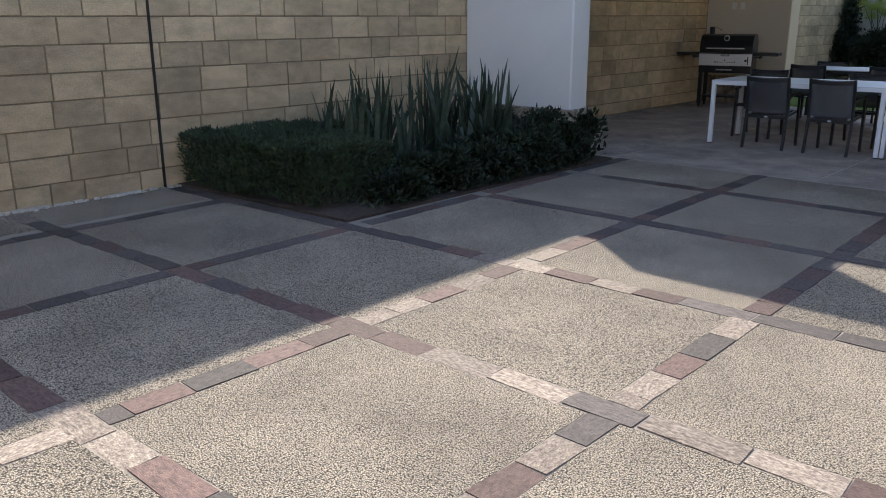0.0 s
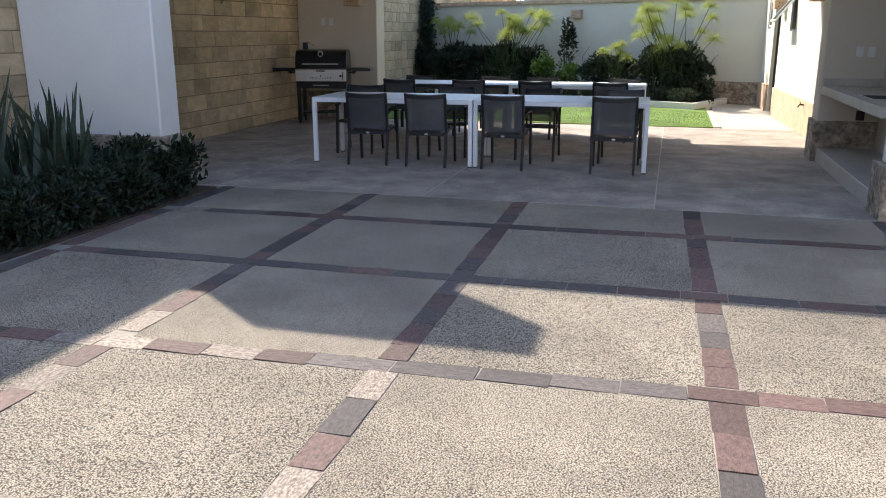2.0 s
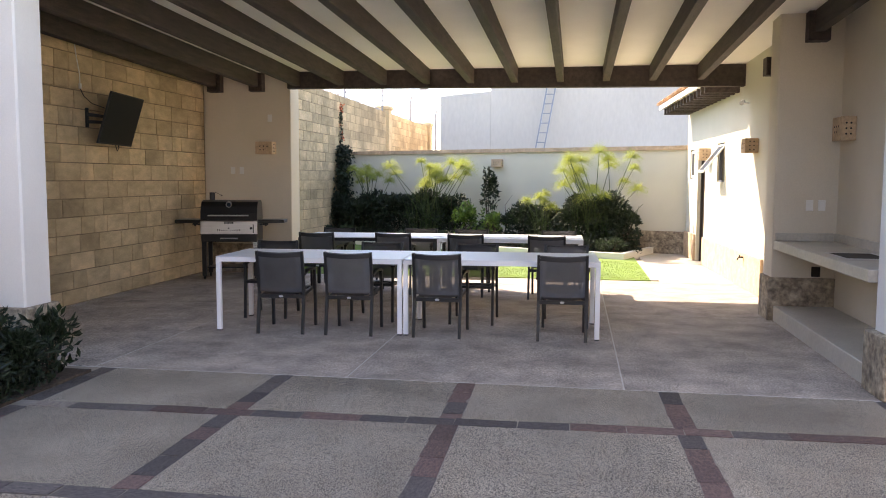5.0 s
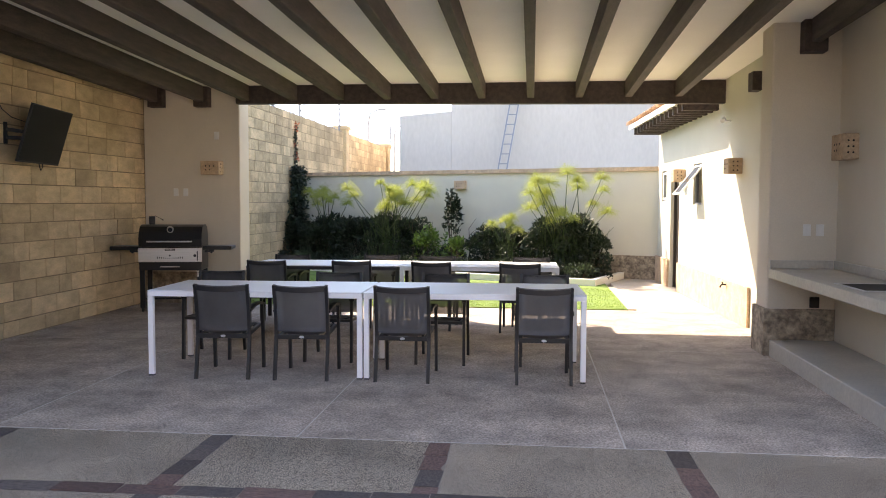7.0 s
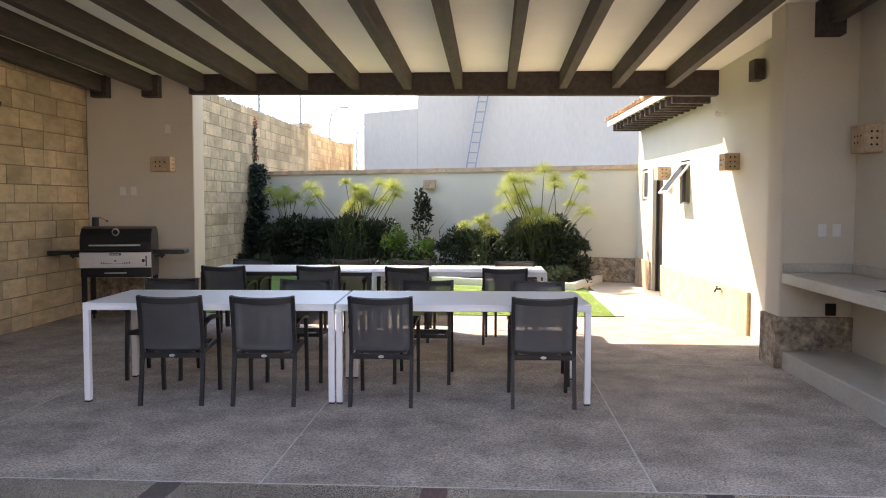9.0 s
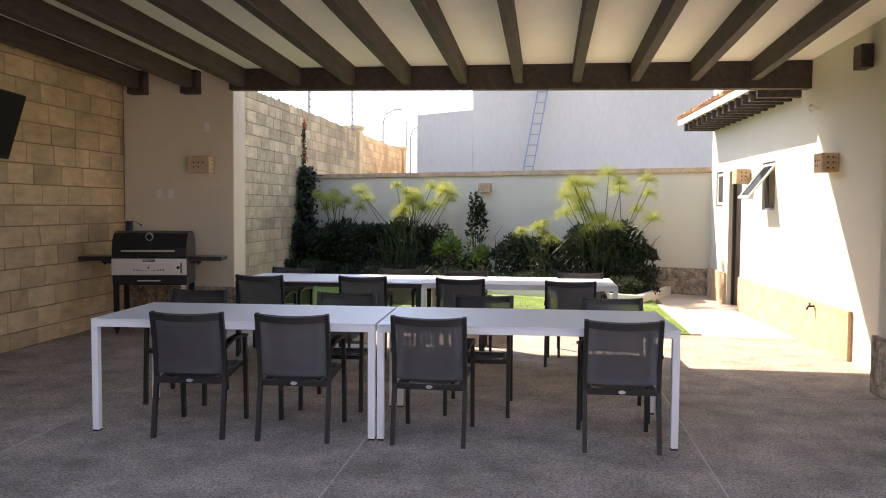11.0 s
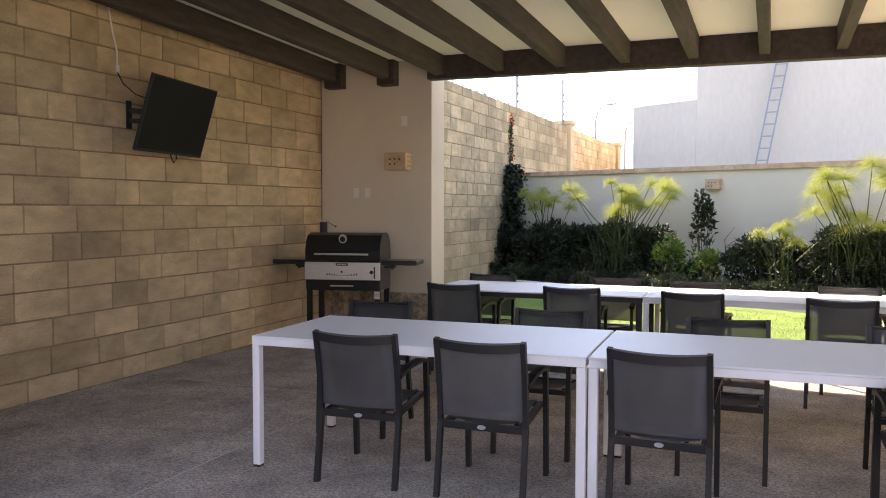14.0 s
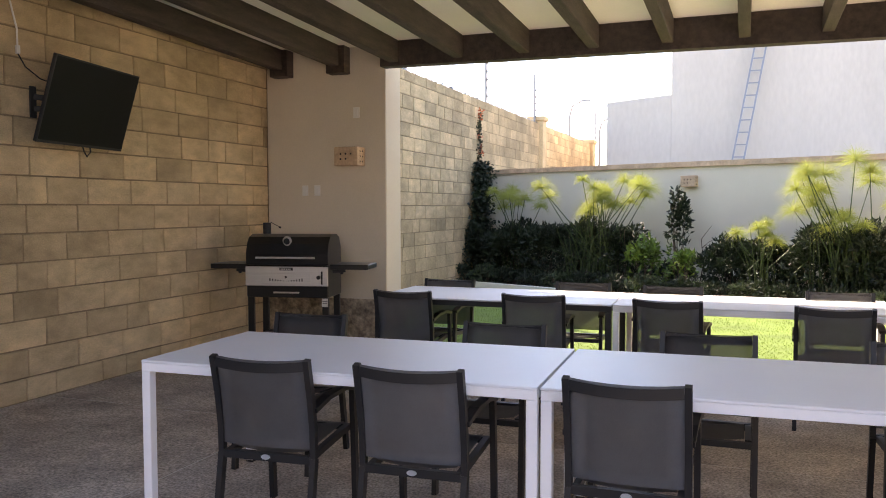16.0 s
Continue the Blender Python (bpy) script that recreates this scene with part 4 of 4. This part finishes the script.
LOW = ((-3.22, -3.2, 0.24, 0.26), (-3.2, -2.5, 0.24, 0.34), (-3.18, -1.9, 0.24, 0.34), (-3.18, -1.35, 0.25, 0.38), (-3.22, -0.8, 0.27, 0.42), (-3.35, -2.75, 0.3, 0.34), (-3.3, -2.2, 0.32, 0.4), (-3.35, -1.65, 0.34, 0.44), (-3.32, -1.1, 0.34, 0.46), (-3.6, -0.65, 0.36, 0.5), (-4.4, -0.5, 0.5, 0.5))
for i, (x, y, q, h) in enumerate(LOW):
    bush("shrub", "low dark-leaved shrub in the planting bed", (x, y, 0.02), (q, q, h), 2300, M["leaf_dark"], 0.06, 0.022, 50 + i, group="low shrubs of the bed")
bush("shrub", "small glossy-leaved shrub beside the column base", (-3.22, -0.4, 0.02), (0.2, 0.2, 0.5), 420, M["leaf_dark"], 0.085, 0.036, 70)
t = thing("ground_cover", "sparse ground cover with tiny pale flowers on the mulch", "plants", kind="stuff")
cl, fl = Cloud(77), Cloud(78)
for _ in range(700):
    p = (cl.r.uniform(-3.75, -3.05), cl.r.uniform(-3.65, -0.4), 0.025)
    cl.leaf(p, (cl.r.uniform(-1, 1), cl.r.uniform(-1, 1), 0.8), 0.06, 0.016)
for _ in range(26):
    p = Vector((fl.r.uniform(-3.5, -3.1), fl.r.uniform(-2.6, -0.6), fl.r.uniform(0.1, 0.22)))
    for _ in range(5):
        fl.leaf(p, direction(fl.r, 0.8), 0.022, 0.016)
cl.mesh("foliage", M["leaf_hedge"], t)
fl.mesh("blossom", M["pale_flower"], t, "tiny pale flowers")

# garden bed
def garden(d, out, z=0.05):
    return tuple(along(d, out, z))


for i, (d, o, rx, ry, h, n) in enumerate(((8.3, 0.8, 0.5, 0.55, 1.15, 5200), (7.5, 0.7, 0.6, 0.55, 1.25, 6000), (6.7, 0.7, 0.6, 0.55, 1.25, 6000), (5.9, 0.65, 0.6, 0.55, 1.22, 6000), (5.15, 0.65, 0.5, 0.45, 1.15, 4200),
                                           (3.3, 0.7, 0.45, 0.45, 0.95, 4200), (2.7, 0.7, 0.5, 0.5, 1.05, 5200), (2.0, 0.8, 0.55, 0.5, 1.15, 6000), (1.4, 0.75, 0.45, 0.5, 1.25, 5200), (1.0, 0.8, 0.36, 0.5, 0.85, 3600), (8.8, 0.9, 0.4, 0.5, 1.0, 3000), (4.3, 0.6, 0.4, 0.35, 0.55, 1500))):
    bush("shrub", "dense dark green shrub against the garden wall", garden(d, o), (rx, ry, h), n, M["leaf_dark"], 0.085, 0.035, 100 + i, group="shrubs of the garden bed")
bush("shrub", "bright green broad-leaved shrub in the garden bed", garden(4.62, 0.95), (0.3, 0.28, 0.98), 560, M["leaf_light"], 0.11, 0.05, 120)
bush("shrub", "bright green broad-leaved shrub in the garden bed", garden(4.0, 0.95), (0.26, 0.24, 0.85), 420, M["leaf_light"], 0.1, 0.045, 121)
bush("shrub", "slender upright dark shrub against the garden wall", garden(4.28, 0.5), (0.2, 0.17, 1.8), 620, M["leaf_dark"], 0.1, 0.05, 122)
for i in range(14):
    bush("shrub", "low leafy edging plant along the garden kerb", garden(1.05 + i * 0.55, 1.42), (0.32, 0.26, 0.34), 620, M["leaf_dark" if i % 3 else "leaf_hedge"], 0.07, 0.03, 140 + i, stems=3, group="edging plants")
t = thing("bare_branch", "thin bare branching twig in the garden bed", "branch", at=garden(3.95, 0.45))
bm = bmesh.new()
add_tube(bm, [(0, 0, 0), (0.08, 0, 0.5), (0.04, 0.02, 0.9), (0.2, 0.03, 1.12)], [0.012, 0.009, 0.006, 0.003], 5)
add_tube(bm, [(0.05, 0, 0.75), (0.15, 0, 0.85), (0.32, 0, 0.95)], [0.006, 0.004, 0.002], 5)
part("twig", bm, M["bark"], t)


def papyrus(c, heads, seed, spread, low, high, size):
    t = thing("papyrus", "papyrus clump with feathery yellow-green umbrella heads", "papyrus", "papyrus clumps", at=c)
    st = bmesh.new()
    r = random.Random(seed)
    for k in range(heads):
        cl, one = Cloud(seed * 50 + k), bmesh.new()
        o = Vector((r.gauss(0, spread * 0.2), r.gauss(0, 0.08), 0))
        top = Vector((r.uniform(-spread, spread), r.uniform(-0.35, 0.25), r.uniform(low, high)))
        mid = o.lerp(top, 0.5) + Vector((-(top.x - o.x) * 0.2, 0, 0))
        add_tube(one, [o, mid, top], [0.011, 0.009, 0.006], 5)
        stem = part("stem", one, M["stem"], t)
        s = size * r.uniform(0.55, 1.1)
        for _ in range(400):
            d = direction(r, 0.62)
            L = s * r.uniform(0.55, 1.1)
            side = d.cross(Vector((r.uniform(-1, 1), r.uniform(-1, 1), r.uniform(-1, 1))))
            if side.length < 0.01:
                continue
            side.normalize()
            fall = r.uniform(0.05, 0.5)
            pts = [top, top + d * L * 0.5, top + d * L * 0.8 + Vector((0, 0, -fall * 0.4 * L)), top + d * L + Vector((0, 0, -fall * L))]
            cl.strip(pts, [0.0015, 0.0026, 0.0022, 0.0008], side)
        cl.mesh("umbel", M["papyrus"], stem)
    for k in range(heads * 3):
        o = Vector((r.gauss(0, spread * 0.35), r.gauss(0, 0.1), 0))
        add_tube(st, [o, o + Vector((r.gauss(0, 0.08), 0, 0.5)), o + Vector((r.gauss(0, 0.2), 0, r.uniform(0.7, 1.2)))], [0.01, 0.008, 0.005], 5)
    tagged(part("young_growth", st, M["stem"], t), kind="stuff")


papyrus(garden(5.6, 0.95), 21, 201, 0.9, 1.3, 1.9, 0.33)
papyrus(garden(7.4, 0.75), 9, 202, 0.55, 1.35, 1.72, 0.28)
papyrus(garden(1.5, 0.95), 22, 203, 0.85, 1.1, 2.1, 0.3)
papyrus(garden(2.66, 1.15), 5, 204, 0.36, 0.85, 1.2, 0.22)

# climbing vine in the corner
t = thing("climbing_vine", "dark climbing vine with orange flowers in the wall corner", "vine", at=(GX + 0.02, 14.0, 0.05))
cl, fl, tr = Cloud(301), Cloud(302), bmesh.new()
r = cl.r
for _ in range(4200):
    z = 2.3 * r.random() ** 0.8
    w = 0.55 - 0.14 * z
    cl.leaf((abs(r.gauss(0.05, 0.1)), r.gauss(0, w * 0.6), z), (r.uniform(0, 1), r.uniform(-1, 1), r.uniform(-0.8, 0.6)), 0.09, 0.05)
for _ in range(260):
    cl.leaf((r.uniform(0, 0.05), r.gauss(0.15, 0.05), r.uniform(2.2, 3.3)), direction(r, 0.6), 0.06, 0.035)
for z in (2.5, 2.62, 2.85, 3.2, 3.28, 3.33):
    for _ in range(9):
        fl.leaf((0.04 + r.uniform(-0.03, 0.03), 0.15 + r.uniform(-0.07, 0.07), z + r.uniform(-0.05, 0.05)), direction(r, 0.8), 0.055, 0.04)
for k in range(5):
    add_tube(tr, [(0.03, r.uniform(-0.1, 0.1), -0.03), (0.03, r.gauss(0, 0.15), 1.2), (0.02, 0.12, 2.4), (0.015, 0.15, 3.3)], [0.015, 0.011, 0.007, 0.003], 5)
tagged(part("woody_growth", tr, M["bark"], t), kind="stuff")
cl.mesh("foliage", M["leaf_dark"], t)
fl.mesh("blossom", M["flower"], t, "orange trumpet flowers")

# grass
t = thing("grass", "short dense green grass of the lawn", "grass", kind="stuff")
cl = Cloud(400)
r = cl.r
for _ in range(34000):
    x, y = r.uniform(-4.5, 1.91), 6.58 + 4.6 * r.random() ** 1.3
    if (x - 1.92) * -0.415 + 9.2 < y:
        continue
    L = r.uniform(0.012, 0.024)
    a = r.uniform(0, 6.28)
    side = Vector((math.cos(a), math.sin(a), 0))
    p = Vector((x, y, 0.01))
    cl.strip([p, p + Vector((r.gauss(0, 0.012), r.gauss(0, 0.012), L))], [0.006, 0.001], side)
cl.mesh("blades", M["blade"], t)


# ---- pieces of the floors ----
def blocked(x, y):
    return x < BX and BY0 < y < 0.4


SKEW = (0.0, 0.024, 0.012, 0.05, 0.058, 0.055, 0.055, 0.0)


def panels():
    xs = (XL - SW, *COLS, 4.4 + SW)
    ys = (-0.004 + SW, *ROWS)
    for i in range(len(xs) - 1):
        for j in range(len(ys) - 1):
            x0, x1, y0, y1 = xs[i] + SW, xs[i + 1] - SW, ys[j + 1] + SW, ys[j] - SW
            if blocked((x0 + x1) / 2, (y0 + y1) / 2):
                if (y0 + y1) / 2 > -3.7 and x1 < BX + 0.05:
                    continue
            if x0 >= 4.3:
                continue
            bm = bmesh.new()
            add_box(bm, x0 + 0.003, x1 - 0.003, y0 + 0.003, y1 - 0.003, -0.06, 0.0, 0.004)
            for v in bm.verts:
                v.co.y += (SKEW[j + 1] if v.co.y < (y0 + y1) / 2 else SKEW[j]) * v.co.x
                v.co.x += SLANT * v.co.y if x0 > XL else 0
            part("panel", bm, M["aggregate"], paving)


panels()
bm = bmesh.new()
add_box(bm, 4.2, 6.0, -12.0, -0.02, -0.06, -0.0012)
add_box(bm, XL, 4.405, -12.0, ROWS[-1] - SW - 0.003, -0.06, 0.0)
part("panel", bm, M["aggregate"], paving)


def make_stones():
    r = random.Random(21)
    me = {}
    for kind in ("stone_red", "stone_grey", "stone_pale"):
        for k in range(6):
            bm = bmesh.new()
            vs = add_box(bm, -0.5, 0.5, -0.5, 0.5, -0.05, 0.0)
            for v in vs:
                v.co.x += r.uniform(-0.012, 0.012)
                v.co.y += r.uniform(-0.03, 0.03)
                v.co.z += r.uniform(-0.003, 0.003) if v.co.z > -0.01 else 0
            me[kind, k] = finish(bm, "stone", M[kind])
    count = 0

    def lay(x, y, length, along_y):
        nonlocal count
        # paler worn stones paint sunlight into this corner; red ones gather to the east
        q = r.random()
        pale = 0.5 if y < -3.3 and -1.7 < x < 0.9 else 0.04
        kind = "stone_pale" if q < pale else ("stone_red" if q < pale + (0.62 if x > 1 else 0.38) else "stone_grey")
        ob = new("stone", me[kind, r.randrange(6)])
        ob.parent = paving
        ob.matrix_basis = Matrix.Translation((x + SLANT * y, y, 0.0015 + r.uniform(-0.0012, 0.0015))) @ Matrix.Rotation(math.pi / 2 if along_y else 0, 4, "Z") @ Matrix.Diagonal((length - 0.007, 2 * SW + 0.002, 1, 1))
        count += 1

    for x in COLS:
        y = -0.02
        if x < -3:
            y = BY0 - 0.14
        elif x < -2.8:
            y = -0.02
        while y > -9.4:
            L = r.uniform(0.22, 0.32)
            cross = [q for q in (a + k * x for a, k in zip(ROWS, SKEW[1:])) if y - L < q + SW and y > q - SW]
            if cross:
                gap = y - (cross[0] + SW)
                if gap > 0.08:
                    lay(x, y - gap / 2, gap, True)
                y = cross[0] - SW
                continue
            lay(x, y - L / 2, L, True)
            y -= L
    for j, y in enumerate(ROWS[:6]):
        x = XL if y < BY0 else BX + 0.04 + SW
        while x < 4.2:
            L = r.uniform(0.26, 0.4)
            lay(x + L / 2, y + SKEW[j + 1] * (x + L / 2), L, False)
            x += L
    x = XL
    while x < BX - 0.05:
        L = r.uniform(0.26, 0.4)
        lay(x + L / 2, ROWS[2] + SKEW[3] * (x + L / 2), L, False)
        x += L


make_stones()


# ---- blocks of the walls ----
COURSE, LEVEL = 0.2197, -0.04


def blocks(parent, x, y0, y1, top, seed, single):
    """Courses of blocks on the face x; those below the height single(y) are pieces, the rest one joined part."""
    r = random.Random(seed)
    shared = []
    for k in range(10):
        bm = bmesh.new()
        vs = add_box(bm, -0.014, 0.0, -0.5, 0.5, -0.5, 0.5)
        d = [r.uniform(-0.003, 0.003) for _ in range(4)]
        for v in vs:
            if v.co.x > -0.005:
                v.co.y *= 0.992
                v.co.z *= 0.975
                v.co.x += r.uniform(-0.003, 0.004)
                v.co.z += r.uniform(-0.012, 0.012)
        shared.append(finish(bm, "block", M["block"]))
    rest = bmesh.new()
    k = 0
    while True:
        z0 = LEVEL + k * COURSE
        z1 = min(z0 + COURSE, top)
        if z0 >= top - 0.03:
            break
        y = y0 - (0.0 if k % 2 else 0.2)
        while y < y1:
            L = r.choice((0.5, 0.46, 0.5, 0.42, 0.48, 0.28))
            a, b = max(y, y0), min(y + L, y1)
            y += L
            if b - a < 0.04:
                continue
            low = max(z0, 0.0)
            cy, cz = (a + b) / 2, (low + z1) / 2
            w, h = b - a - 0.012, z1 - low - 0.012
            if single(cy, z1):
                ob = new("block", shared[r.randrange(10)])
                ob.parent = parent
                ob.matrix_basis = Matrix.Translation((x + r.uniform(-0.002, 0.002), cy, cz)) @ Matrix.Diagonal((1, w, h, 1))
            else:
                add_box(rest, x - 0.014, x + r.uniform(-0.003, 0.002), cy - w / 2, cy + w / 2, cz - h / 2, cz + h / 2)
        k += 1
    if len(rest.verts):
        tagged(part("blockwork", rest, M["block"], parent), kind="stuff")
    else:
        rest.free()


blocks(wall_front, XL, -12.0, 0.27, 4.2, 61, lambda y, z: y > -7.3 and z < 2.9)
blocks(wall_patio, XL, 0.27, 6.57, 3.75, 62, lambda y, z: True)
blocks(wall_garden, GX, 6.97, 26.6, 3.64, 63, lambda y, z: y < 13.5 and z > 1.0)
t = structure("expansion_joint", M["hole"], [(XL + 0.0025, XL + 0.008, -4.19, -4.165, 0, 4.19)], "dark vertical expansion joint in the block wall", "joint")

t = thing("wall_rubble", "thin line of pale rubble along the foot of the block wall", "rubble", kind="stuff")
bm = bmesh.new()
r = random.Random(91)
for _ in range(240):
    y, q = r.uniform(-7.5, -3.95), r.uniform(0.006, 0.018)
    x = XL + 0.012 + abs(r.gauss(0, 0.025))
    vs = add_box(bm, x - q, x + q, y - q, y + q, 0.0, q * 1.2)
    for v in vs:
        v.co += Vector((r.uniform(-0.4, 0.4) * q, r.uniform(-0.4, 0.4) * q, 0))
part("pebbles", bm, M["joint"], t)
